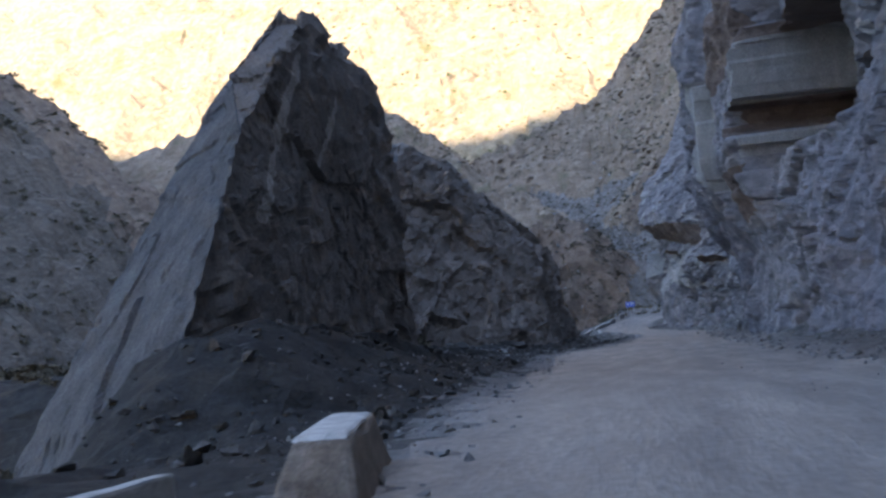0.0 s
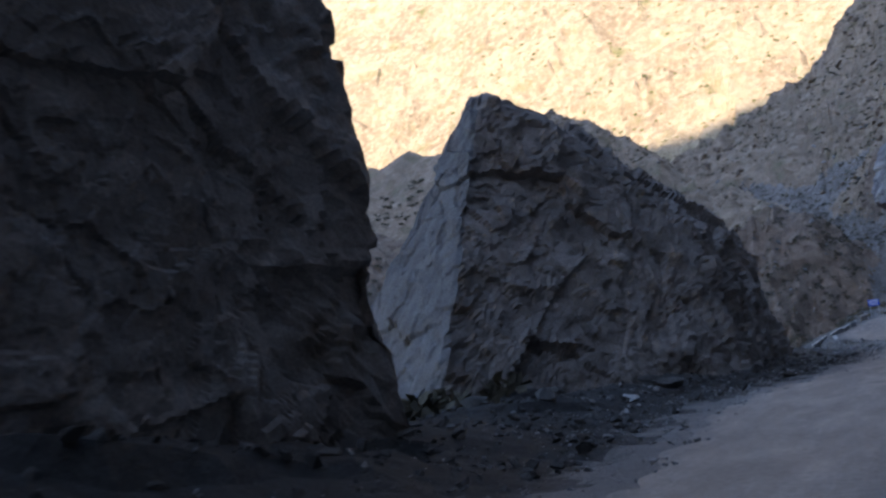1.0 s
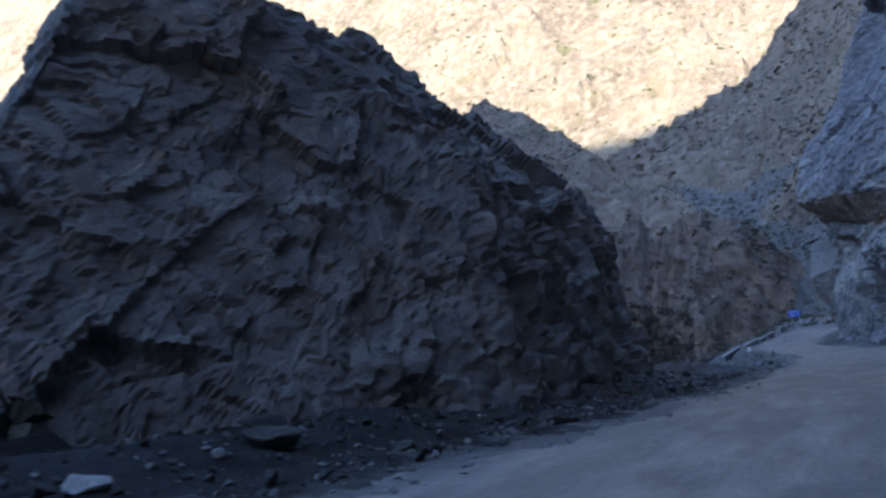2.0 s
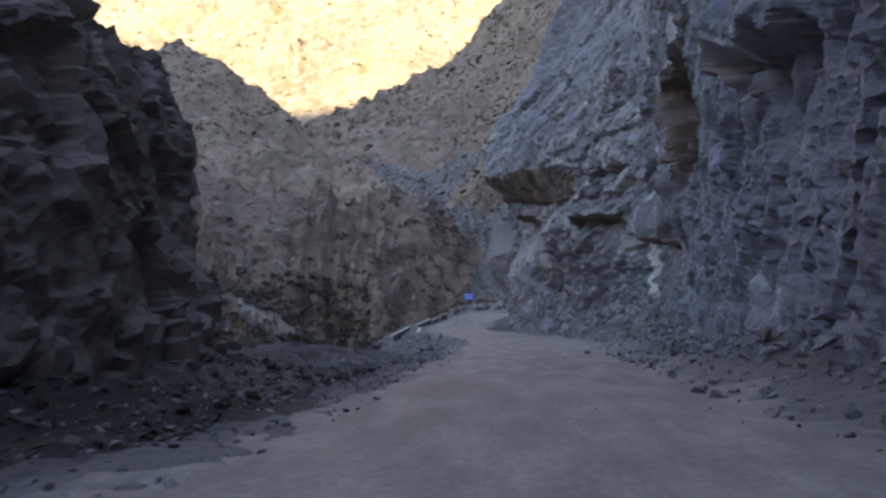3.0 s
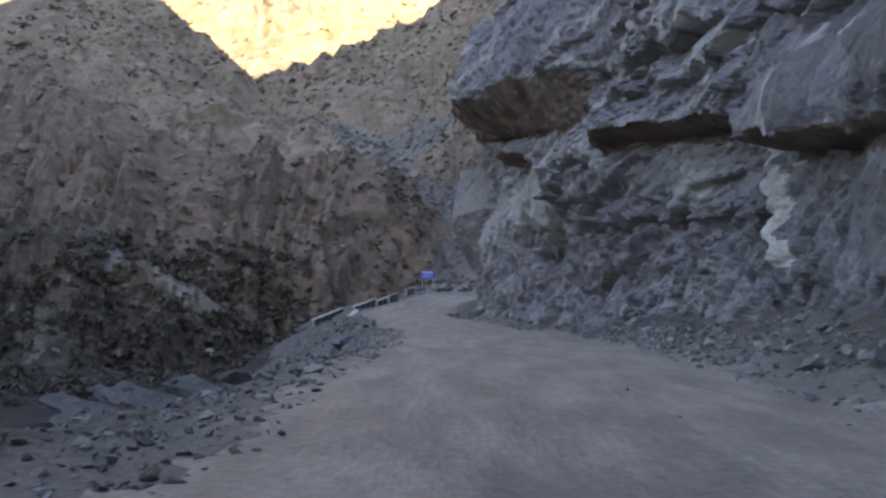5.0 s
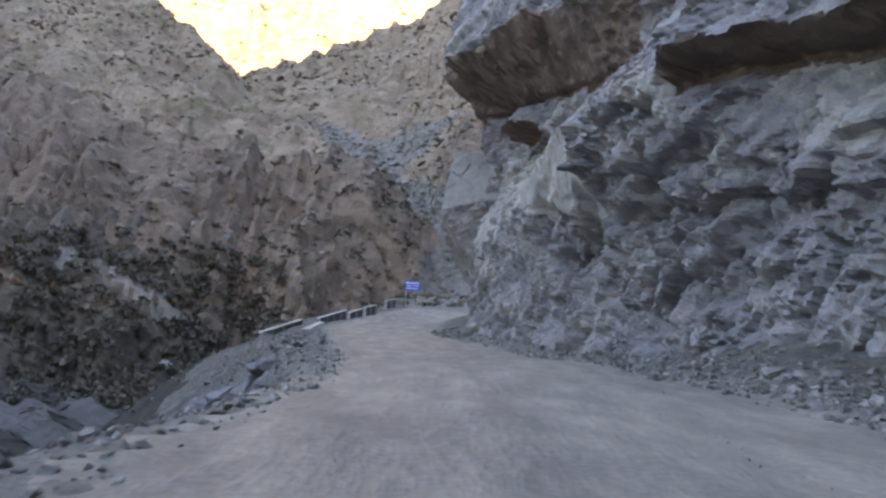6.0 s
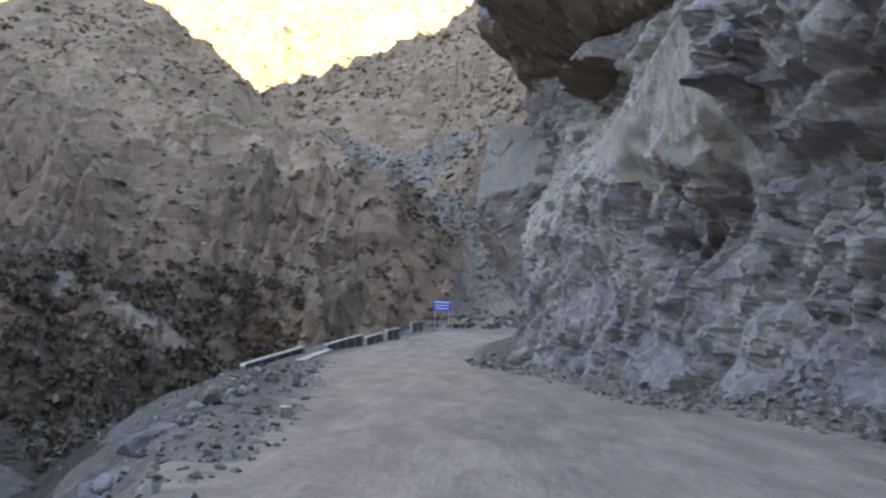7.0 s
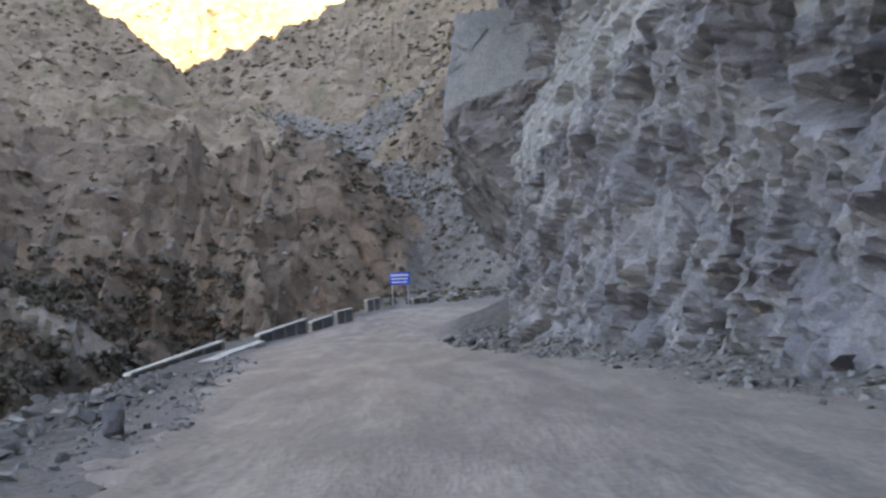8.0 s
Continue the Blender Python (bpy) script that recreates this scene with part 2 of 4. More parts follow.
# ---- builders ----
def grid_mesh(name, pts, nu, nv, mats, pick=None, flip=False, flat=True):
    """A sheet of nu by nv points (v runs fastest); pick gives each face its material from the faces' normals and middles."""
    k = np.arange((nu - 1) * (nv - 1))
    a = (k // (nv - 1)) * nv + k % (nv - 1)
    quads = np.stack([a, a + nv, a + nv + 1, a + 1], 1)
    if flip:
        quads = quads[:, ::-1]
    me = bpy.data.meshes.new(name)
    me.vertices.add(len(pts)), me.loops.add(quads.size), me.polygons.add(len(quads))
    me.vertices.foreach_set("co", pts.astype(np.float32).ravel())
    me.loops.foreach_set("vertex_index", quads.astype(np.int32).ravel())
    me.polygons.foreach_set("loop_start", np.arange(0, quads.size, 4, dtype=np.int32))
    for m in mats:
        me.materials.append(m)
    if pick is not None:
        c = pts[quads]
        n = np.cross(c[:, 2] - c[:, 0], c[:, 3] - c[:, 1])
        n /= np.linalg.norm(n, axis=1, keepdims=True) + 1e-9
        me.polygons.foreach_set("material_index", pick(n, c.mean(1)).astype(np.int32))
    me.update(calc_edges=True)
    me.validate()
    if flat:
        me.shade_flat()
    return new(name, me)


# road: left and right edge, height
ROAD_Y = np.array([-60, 0, 10, 20, 30, 40, 47, 52, 60, 66, 80, 95, 110, 122, 131, 148, 158, 167, 178, 188, 200.0])
ROAD_L = np.array([-1.5, -1.8, -2.1, -3.0, -3.6, -4.2, -3.4, -2.4, -2.2, -1.8, -1.5, -1.8, -2.1, -3.5, -4.9, -7.6, -8.7, -9.2, -8.8, -7.6, -4.6])
ROAD_R = np.array([5.0, 4.8, 4.6, 4.4, 4.2, 4.2, 4.2, 4.2, 4.3, 4.4, 4.8, 5.8, 6.4, 5.6, 3.8, 0.6, -1.0, -1.6, -1.0, 1.0, 6.0])


def road_z(y):
    return np.interp(y, [-400, -60, 133, 150, 167, 185, 203, 222, 260, 400], [0, 0, 0, 0.45, 0.9, 2.0, 3.5, 5.0, 7.0, 9.0])


def left_edge(y):
    return np.interp(y, ROAD_Y, ROAD_L)


def right_edge(y):
    return np.interp(y, ROAD_Y, ROAD_R)


def valley_z(x, y):
    """The ground: road shelf, rubble apron to the right, fall to the stream bed on the left."""
    p = np.stack([x, y, 0 * x], 1)
    z0 = road_z(y)
    l, r = left_edge(y), right_edge(y)
    out = l - x
    fall = smooth(82, 90, y)
    out = np.maximum(out - 2.6 * smooth(126, 142, y), np.minimum(out, 0))
    drop = (0.5 * smooth(0.8, 3, out) + 9 * smooth(1.2, 17, out) + 6 * smooth(17, 30, out)) * fall
    drop += 1.3 * smooth(0.8, 2.8, l - x - 1.5) * smooth(136, 146, y) * (1 - smooth(158, 166, y))
    drop += (2.3 * smooth(0.9, 11, out) * (1 - smooth(14, 34, y)) + (1.0 * smooth(6, 12, out) + 22 * smooth(12, 46, out)) * (1 - smooth(30, 46, y)))
    edge = np.interp(y, [90, 104, 109, 110.5, 113, 116, 125, 135], [-2.2, -2.2, -2.0, -2.2, -2.6, -3.5, -6.0, -8.6]) + 0.35 * value_noise(p * (0.7, 0.7, 1), 6)
    beyond = (edge - x) / np.interp(y, [104, 110, 125], [2.8, 0.9, 1.6])
    drop += 1.1 * smooth(0.2, 2.0, out) * smooth(96, 101, y) * (1 - smooth(109.8, 111, y))
    drop += 1.2 * smooth(0, 1, beyond) * smooth(109.5, 111, y) * (1 - smooth(128, 138, y))
    bank = smooth(110, 111.2, y) * (1 - smooth(121, 130, y)) * smooth(0.1, 0.9, out) * (1 - smooth(-0.4, 0.15, beyond))
    z = z0 - np.where(l > x, drop, 0) + 0.15 * bank
    bed = -7.6 + 0.08 * np.maximum(0, -x - 36) + 0.6 * value_noise(p * 0.12, 23)
    z = np.where((y > 84) & (y < 200), z + smooth(84, 100, y) * (1 - smooth(180, 200, y)) * np.maximum(0, bed - z), z)
    z += np.interp(y, [10.5, 13.5, 16, 21, 29], [0, 2.0, 2.1, 1.5, 0]) * (1 - smooth(-8.2, -3.6, x)) * smooth(-9.8, -8.7, x)
    z += np.where(out > 0, smooth(1.0, 5.0, out) * (1 - fall) * 0.5, 0)
    ap = np.clip(x - r, 0, 5)
    z += 0.27 * ap * (1 + 0.5 * value_noise(p * 0.3, 5)) * (1 - smooth(175, 190, y))
    rough = smooth(-0.3, 1.2, np.maximum(out, x - r))
    z += rough * (0.10 * fbm(p * 0.9, 4, 11) + 0.25 * facets(p * (0.35, 0.35, 1), 21) * smooth(1, 4, np.maximum(out, 0)))
    z += 0.035 * value_noise(p * (0.9, 0.25, 1), 3) * (1 - rough) + 0.06 * value_noise(p * 0.13, 8)
    return z


def spaced(*runs):
    """Places along a line: runs of (from, to, step)."""
    return np.unique(np.concatenate([np.arange(a, b, s) for a, b, s in runs]).round(3))


def sheet(name, xs, ys, height, mats, pick=None):
    gx, gy = np.meshgrid(xs, ys, indexing="ij")
    x, y = gx.ravel(), gy.ravel()
    pts = np.stack([x, y, height(x, y)], 1)
    return grid_mesh(name, pts, len(xs), len(ys), mats, pick)


ground = tagged(sheet("ground", spaced((-3000, -300, 300), (-300, -60, 12), (-60, -22, 1.5), (-22, 14, 0.3), (14, 40, 1.5), (40, 300, 20), (300, 3001, 300)),
                      spaced((-3000, -300, 300), (-300, -20, 14), (-20, 0, 0.6), (0, 172, 0.32), (172, 240, 0.8), (240, 420, 6), (420, 900, 40), (900, 3001, 300)),
                      lambda x, y: valley_z(x, y) - 0.09 * smooth(0.1, 1.0, np.minimum(x - left_edge(y), right_edge(y) - x)) * (y > -50) * (y < 196), [GRAVEL, SHADED_SOIL],
                      # Darker soil stands in for shade beside the rocks, and covers the stream slope.
                      lambda n, m: ((left_edge(m[:, 1]) - m[:, 0] + 0.9 * fbm(m * 0.8, 3, 42) > 1.1) & ((m[:, 1] + 6 * fbm(m * 0.15, 2, 43) < 66) | (left_edge(m[:, 1]) - m[:, 0] + 2 * fbm(m * 0.2, 3, 49) > 7.5)) & (m[:, 0] > -60)).astype(int)),
                "grey stony ground and rubble beside the mountain road", "ground", kind="structure")


def road_mesh():
    ys = np.arange(-55, 199, 0.25)
    us = np.r_[np.linspace(0, 0.12, 8)[:-1], np.linspace(0.12, 0.88, 26), np.linspace(0.88, 1, 8)[1:]]
    gy, gu = np.meshgrid(ys, us, indexing="ij")
    y, u = gy.ravel(), gu.ravel()
    w = fbm(np.stack([0 * y, y * 0.6, 0 * y], 1), 5, 31, 0.65)
    w2 = fbm(np.stack([0 * y + 9, y * 0.6, 0 * y], 1), 5, 32, 0.65)
    l, r = left_edge(y) - 0.3 + 0.4 * w, right_edge(y) + 0.3 + 0.45 * w2
    x = l + (r - l) * u
    p = np.stack([x, y, 0 * x], 1)
    ruts = sum(-0.03 * np.exp(-((x - (l + r) / 2 - o) / 0.35) ** 2) for o in (-2.1, -0.6, 1.0, 2.5))
    edge = np.minimum(u, 1 - u) * (r - l)
    z = valley_z(x, y) + 0.02 * smooth(0, 0.7, edge) - 0.03 * (1 - smooth(0, 0.3, edge)) + (ruts + 0.012 * fbm(p * 1.7, 3, 41)) * smooth(0.3, 1, edge) + 0.05 * fbm(p * 2.6, 3, 43) * (1 - smooth(0.2, 1.3, edge))
    return grid_mesh("road", np.stack([x, y, z], 1), len(ys), len(us), [ROAD], flip=True, flat=False)


def spread_dust(ob, weight):
    """Stores how much dust (ground) or grit (road) lies on every corner point."""
    me = ob.data
    co = np.zeros(len(me.vertices) * 3, np.float32)
    me.vertices.foreach_get("co", co)
    co = co.reshape(-1, 3)
    x, y = co[:, 0].astype(float), co[:, 1].astype(float)
    a = me.attributes.new("dust", "FLOAT", "POINT")
    a.data.foreach_set("value", weight(np.maximum(left_edge(y) - x, x - right_edge(y))).astype(np.float32))
    return ob


spread_dust(ground, lambda out: 0.95 - smooth(-0.2, 2.2, out) * 1.0)
road = tagged(spread_dust(road_mesh(), lambda out: 0.55 * smooth(-0.9, 0.5, out)), "dusty unpaved gravel road with faint wheel tracks", "road", kind="structure")

# ---- cliff to the right ----
CLIFF = np.array([(9, -70), (8, -40), (7.6, -10), (7.3, 10), (6.9, 25), (6.4, 38), (6.0, 48), (6.4, 60), (7.0, 72), (8.0, 80), (8.7, 88), (9.6, 95),
                  (10.4, 102), (11.2, 108), (10.9, 113), (9.3, 118), (7.9, 122), (6.9, 126), (5.9, 130), (4.6, 134), (3.4, 139), (2.3, 145), (1.6, 150),
                  (1.7, 154.5), (2.4, 158), (4.4, 163), (8.5, 172), (16, 184), (34, 200), (60, 220)], float)
# overhanging roofs: y from, y to, height at each end, depth, how far up the bulge dies out, fade at the far end, height of the sloping underside
ROOFS = [(125.5, 156.5, 11.8, 16.3, 1.0, 16, 2, 2.1), (104.6, 120.4, 7.0, 9.0, 1.4, 9, 2, 0.5), (91, 106.2, 4.5, 6.4, 1.4, 6, 1.0, 0.45), (138, 146, 11.9, 12.8, 1.3, 1.6, 1.5, 0.3), (66.5, 73.0, 6.9, 7.6, 0.9, 2.2, 1.5, 0.6), (108, 122, 12.0, 12.6, 0.9, 5, 2, 0.3), (5, 30, 9, 11, 2.0, 12, 3, 0.6),
         (94, 124, 9.8, 11.0, 0.5, 1.4, 2, 0.2), (97, 124, 14.2, 15.6, 0.55, 1.8, 2, 0.2), (107.5, 124, 4.6, 5.4, 0.35, 0.9, 2, 0.15), (56, 78, 9.5, 11.5, 0.45, 1.6, 3, 0.2), (60, 84, 15, 17.5, 0.5, 2.0, 3, 0.25)]


def cliff_mesh():
    c = CLIFF
    for _ in range(2):
        c = np.concatenate([c[:1]] + [np.stack([0.75 * a + 0.25 * b, 0.25 * a + 0.75 * b]) for a, b in zip(c[:-1], c[1:])] + [c[-1:]])
    s = np.r_[0, np.cumsum(np.hypot(*np.diff(c, axis=0).T))]
    ss, at = [0.0], 0.0
    while at < s[-1]:
        yy = np.interp(at, s, c[:, 1])
        at += 0.12 if 95 < yy < 158 else 0.16 if 70 < yy < 160 else 0.11 if 39 < yy < 49 else 0.24 if 25 < yy <= 70 else 0.7
        ss.append(min(at, s[-1]))
    ss = np.array(ss)
    cx, cy = np.interp(ss, s, c[:, 0]), np.interp(ss, s, c[:, 1])
    tx, ty = np.gradient(cx), np.gradient(cy)
    for _ in range(40):
        tx, ty = np.convolve(np.pad(tx, 2, mode="edge"), np.ones(5) / 5, "valid"), np.convolve(np.pad(ty, 2, mode="edge"), np.ones(5) / 5, "valid")
    ln = np.hypot(tx, ty)
    nx, ny = -ty / ln, tx / ln
    zs = spaced((-1.5, 11, 0.125), (11, 17, 0.18), (17, 46, 0.33), (46, 82, 1.2))
    S, Z = np.meshgrid(np.arange(len(ss)), zs, indexing="ij")
    S, Z = S.ravel(), Z.ravel()
    X, Y, NX, NY = cx[S], cy[S], nx[S], ny[S]
    p = np.stack([X, Y, Z], 1)
    Y_0 = Y
    out = 0.045 * np.maximum(0, 3 - Z) ** 2                      # toe
    # leaning spur whose ridge falls towards the corner
    spur = smooth(112, 122, Y) * (1 - smooth(149, 152, Y))
    ridge = np.interp(Y, [112, 130, 138, 150], [9.5, 9.2, 8.0, 6.8])
    lean = np.interp(Y, [112, 127, 137], [0.42, 0.40, 0.08])
    back = np.interp(Y, [127, 138], [1.0, 0.62])
    out += spur * (lean * np.clip(Z - 3, 0, None) * (Z < ridge) + (Z >= ridge) * np.maximum(lean * (ridge - 3) - back * (Z - ridge), lean * (ridge - 3) - np.interp(Y, [127, 136], [2.8, 1.2]) - 0.1 * (Z - ridge)))
    out -= 0.3 * np.maximum(0, Z - 24) * smooth(100, 112, Y)
    out -= 0.10 * np.maximum(0, Z - 18) + 0.08 * np.maximum(0, Z - 34)
    line = np.stack([Y * 0.9, Y * 0, Y * 0], 1)
    wob = value_noise(line, 71) * 0.35 + facets(line * 0.45, 72) * 0.5
    roof = np.zeros(len(Z))
    for a, b, za, zb, depth, up, fade, ramp in ROOFS:
        k = np.clip((Y - a) / (b - a), 0, 1)
        zr = za + (zb - za) * k + wob * (0.3 if a in (125.5, 104.6, 91) else 1.0)
        win = smooth(a, a + 0.12 * (b - a), Y) * (1 - smooth(b - fade, b, Y))
        sunk = 0.55
        if a == 104.6:
            zr = zr + 0.5 * np.sin(math.pi * k)
        if a == 91:
            depth = np.interp(Y, [91, 99, 101, 105], [0.35, 0.7, 1.7, 1.7])
        if a == 125.5:
            sunk, ramp = 0.12, np.interp(Y, [124, 131, 144], [2.3, 3.2, 2.6])
            depth = np.interp(Y, [124, 127, 135, 145.5, 150, 156], [0.8, 1.7, 3.3, 5.0, 3.6, 0.6])
        out += depth * win * np.clip((Z - zr) / ramp, 0, 1) * (1 - smooth(0.1 * up, up, Z - zr - ramp))
        out -= sunk * depth * win * np.exp(-np.maximum(0, zr - Z) / (0.9 + 0.35 * depth)) * (Z < zr + 0.1)
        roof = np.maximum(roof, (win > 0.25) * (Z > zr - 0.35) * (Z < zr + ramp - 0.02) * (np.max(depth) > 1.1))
    # brown hollow under the near prow, slanting up towards the start
    far = np.interp(Z, [4.5, 6, 9, 13.5, 20], [90.8, 91.6, 92.3, 92.6, 91.5]) + 1.2 * facets(p * (0, 0, 0.55), 73, 1.4)
    low_z = np.interp(Y, [76, 82, 88, 92], [7.8, 6.4, 5.5, 4.9]) + 0.9 * facets(np.stack([Y * 0.35, 0 * Z, 0 * Z], 1), 74)
    hollow = np.clip((Y - far + 13) / 13, 0, 1) * (1 - smooth(far - 1.5, far, Y)) * smooth(low_z, low_z + 0.7, Z) * (1 - smooth(12.3, 13.2, Z))
    out -= 3.1 * hollow * (1 + 0.35 * facets(p * (0, 0.35, 0.5), 26, 1.2))
    streak = (hollow > 0.1) & (np.abs(Y - far + 2.2 + 0.55 * (Z - 8) + 0.5 * value_noise(p * 0.8, 25)) < 0.22 + 0.2 * value_noise(p * 0.6, 24))
    rib_y = np.interp(Z, [2.8, 4.1, 6.2, 8.2], [105.6, 106.3, 107.3, 107.8])
    out += 0.55 * np.exp(-(((Y - rib_y) / 0.35) ** 2)) * smooth(1.5, 3, Z) * (1 - smooth(7.6, 8.6, Z))
    # the near wall leans out over the road in two steps, whose ends face the traveller
    lean_out = smooth(3.5, 9.5, Z) * (1 - smooth(56, 68, Y)) * (1 - smooth(17, 24, Z))
    step = 47.5 + 0.35 * facets(p * (0, 0, 0.7), 31, 1.0)
    end = 41.0 + np.interp(Z + 0.35 * facets(p * (0.5, 0, 0), 28), [9.4, 9.7, 10.8, 11.0], [0.45, 1.5, 1.5, 0]) + 0.2 * facets(p * (0, 0, 0.9), 27)
    out += lean_out * (1.9 * smooth(end, end + 0.35, Y) + 1.1 * smooth(step - 0.25, step + 0.15, Y))
    # notch with a pale panel at its end, a slot below it and a second panel
    tall = np.interp(Z + 0.3 * facets(np.stack([Y * 0.6, 0 * Z, 0 * Z], 1), 30), [7.8, 8.2, 9.6, 9.8, 10.8, 11.0, 13.7, 14.0], [0, 0.8, 0.86, 1.2, 1.2, 0.95, 0.95, 0.0])
    notch = np.clip((Y - 27) / 13, 0, 1) * (1 - smooth(end, end + 0.35, Y)) * tall
    out -= 3.7 * notch
    slab = smooth(end - 0.9, end - 0.3, Y) * (1 - smooth(end + 0.4, end + 0.7, Y)) * smooth(8.2, 8.6, Z) * (1 - smooth(13.6, 14.0, Z)) * np.where((Z > 9.6) & (Z < 10.9), 0, 0.85)
    ends = smooth(46.7, 47.0, Y) * (1 - smooth(48.0, 48.3, Y)) * (1 - smooth(13.6, 14.0, Z)) * smooth(6.3, 9.8, Z + 1.2 * value_noise(p * 0.9, 29))
    slab = np.maximum(slab, ends)
    # Ceilings, slot and recess take the brown rock that carries painted shade.
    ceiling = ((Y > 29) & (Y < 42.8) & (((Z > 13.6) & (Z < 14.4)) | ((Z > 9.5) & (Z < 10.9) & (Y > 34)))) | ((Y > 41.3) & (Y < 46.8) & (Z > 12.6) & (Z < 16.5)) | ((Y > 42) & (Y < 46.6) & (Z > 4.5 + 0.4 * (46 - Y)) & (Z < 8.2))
    foot = ridge - np.interp(Y, [127, 130, 132, 135, 140], [3.6, 3.2, 2.2, 1.3, 1.0]) + 0.5 * facets(np.stack([Y * 0.7, 0 * Y, 0 * Y], 1), 39)
    strip = smooth(126.9, 127.5, Y) * (1 - smooth(148, 150, Y)) * smooth(foot - 0.25, foot + 0.25, Z) * (1 - smooth(0.4, np.interp(Y, [129, 133], [3.0, 5.5]), Z - ridge))
    out -= 0.7 * (1 - smooth(126.5, 127.3, Y)) * smooth(117, 123, Y) * smooth(4.6, 5.6, Z) * (1 - smooth(9, 10.5, Z))
    face = smooth(92, 94, Y) * (1 - smooth(103, 105, Y)) * np.maximum(smooth(6.0, 6.6, Z) * (1 - smooth(8.2, 9.2, Z + 0.16 * (100 - Y))), 0.8 * smooth(1.8, 2.6, Z) * (1 - smooth(4.6, 5.0, Z)) * (1 - smooth(99, 101, Y)))
    calm = np.clip(slab * 0.92 + 0.75 * face + strip * np.interp(Y, [134, 142], [0.9, 0.55]), 0, 1)
    q = p + 0.45 * np.stack([value_noise(p * 0.5, 51), value_noise(p * 0.5, 52), value_noise(p * 0.5, 53)], 1)
    # broken beds: every bed hangs out at its foot and leans back upwards; blocks shift the beds and their depth
    bedded = smooth(97, 107, Y)
    shift = 1.6 * facets(q * (0.22, 0.22, 0.2), 61, 0.6) + 0.5 * facets(q * (0.7, 0.7, 0.6), 62, 0.6)
    dip = Z + 0.22 * Y + 0.10 * X
    saw1 = np.mod(dip / 1.9 + 0.5 * shift, 1.0)
    saw2 = np.mod(dip / 0.72 + 0.9 * shift + 0.4 * value_noise(p * 0.8, 69), 1.0)
    amp1, amp2 = np.clip(0.5 + 0.6 * value_noise(p * 0.3, 75), 0.1, 1), np.clip(0.5 + 0.7 * value_noise(p * 0.55, 76), 0.05, 1)
    ease = np.clip(0.55 + 0.7 * fbm(p * (0.2, 0.2, 0.3), 2, 45), 0.12, 1.0) * np.interp(Y, [95, 112, 124], [0.6, 0.75, 1.0])      # some faces stay whole
    hang = 1 + 0.5 * smooth(116, 122, Y) * (1 - smooth(138, 144, Y)) * smooth(3.5, 5, Z) * (1 - smooth(8.5, 10, Z))
    beds = 0.75 * facets(q * (0.14, 0.14, 0.16), 77, 0.7) + hang * (0.85 * amp1 * (0.5 - saw1) + 0.5 * amp2 * (0.5 - saw2)) + ease * (0.26 * facets(q * (0.85, 0.85, 1.3), 63, 0.8) + 0.15 * facets(q * (1.9, 1.9, 2.6), 68, 0.8) + 0.06 * facets(q * (4.2, 4.2, 5.0), 59, 0.8))

    def soften(v, a, b):
        v = v.reshape(len(ss), len(zs))
        v = sum(np.pad(v, ((a // 2, a // 2), (0, 0)), mode="edge")[k:k + len(ss)] for k in range(a)) / a
        return (sum(np.pad(v, ((0, 0), (b // 2, b // 2)), mode="edge")[:, k:k + len(zs)] for k in range(b)) / b).ravel()

    lean_y = Y + 0.6 * Z
    ribs = np.stack([X * 0.4, lean_y * 0.55, Z * 0.16], 1) + 0.12 * q
    block = soften(0.55 * facets(q * (0.13, 0.13, 0.1), 78, 0.6) + 0.5 * facets(ribs, 79, 0.9), 5, 5) + soften(0.26 * facets(ribs * 2.3 + 5, 80, 0.9), 3, 3) + 0.13 * facets(q * (1.3, 1.3, 0.9), 64, 0.8) + 0.07 * facets(ribs * 6.5, 58, 0.9)
    rough = block * (1 - bedded) + beds * bedded
    rough += 0.3 * fbm(p * 0.12, 3, 65)
    # dipping blades low on the wall
    lean_u, lean_v = 0.83 * Z - 0.55 * Y, 0.83 * Y + 0.55 * Z
    blades = soften(0.42 * facets(np.stack([X * 0.3, lean_v * 0.9, lean_u * 0.3], 1) + 0.2 * q, 67, 0.9), 3, 3) + 0.2 * facets(np.stack([X * 0.5, lean_v * 2.8, lean_u * 0.5], 1) + 0.15 * q, 57, 0.9) + 0.08 * facets(q * (3.5, 3.5, 3.5), 56, 0.8)
    reach = np.interp(Y, [112, 122], [0, 2.2])
    low = (1 - smooth(2.8 + reach, 5.5 + reach, Z)) * smooth(60, 90, Y)
    rough = rough * (1 - 0.72 * low) + low * blades
    crisp = np.clip(0.6 + 0.6 * fbm(p * 0.25, 2, 38), 0.2, 1.2) * (0.85 + 0.15 * bedded)
    # cracks: along the blades, and along the beds
    c1 = np.abs(value_noise(np.stack([X * 0.2, lean_v * 0.75, lean_u * 0.22], 1) + 0.22 * q, 35))
    c2 = np.abs(value_noise(np.stack([X * 0.1, dip * 0.8, Y * 0.1], 1) + 0.16 * q, 34))
    c3 = np.abs(value_noise(np.stack([X * 0.5, lean_v * 1.9, lean_u * 0.6], 1) + 0.3 * q, 33))
    deep = np.clip(0.5 + 0.9 * fbm(p * 0.22, 2, 32), 0, 1.3) * smooth(20, 40, Y)
    cracks = np.maximum(0.55 * (1 - smooth(0.02, 0.16, c1)) * np.maximum(smooth(104, 116, Y), 1 - smooth(82, 88, Y)), 0.5 * (1 - smooth(0.02, 0.13, c2)) * (1 - 0.6 * smooth(118, 128, Y)) * smooth(82, 90, Y)) + 0.25 * (1 - smooth(0.03, 0.2, c3)) * smooth(100, 115, Y)
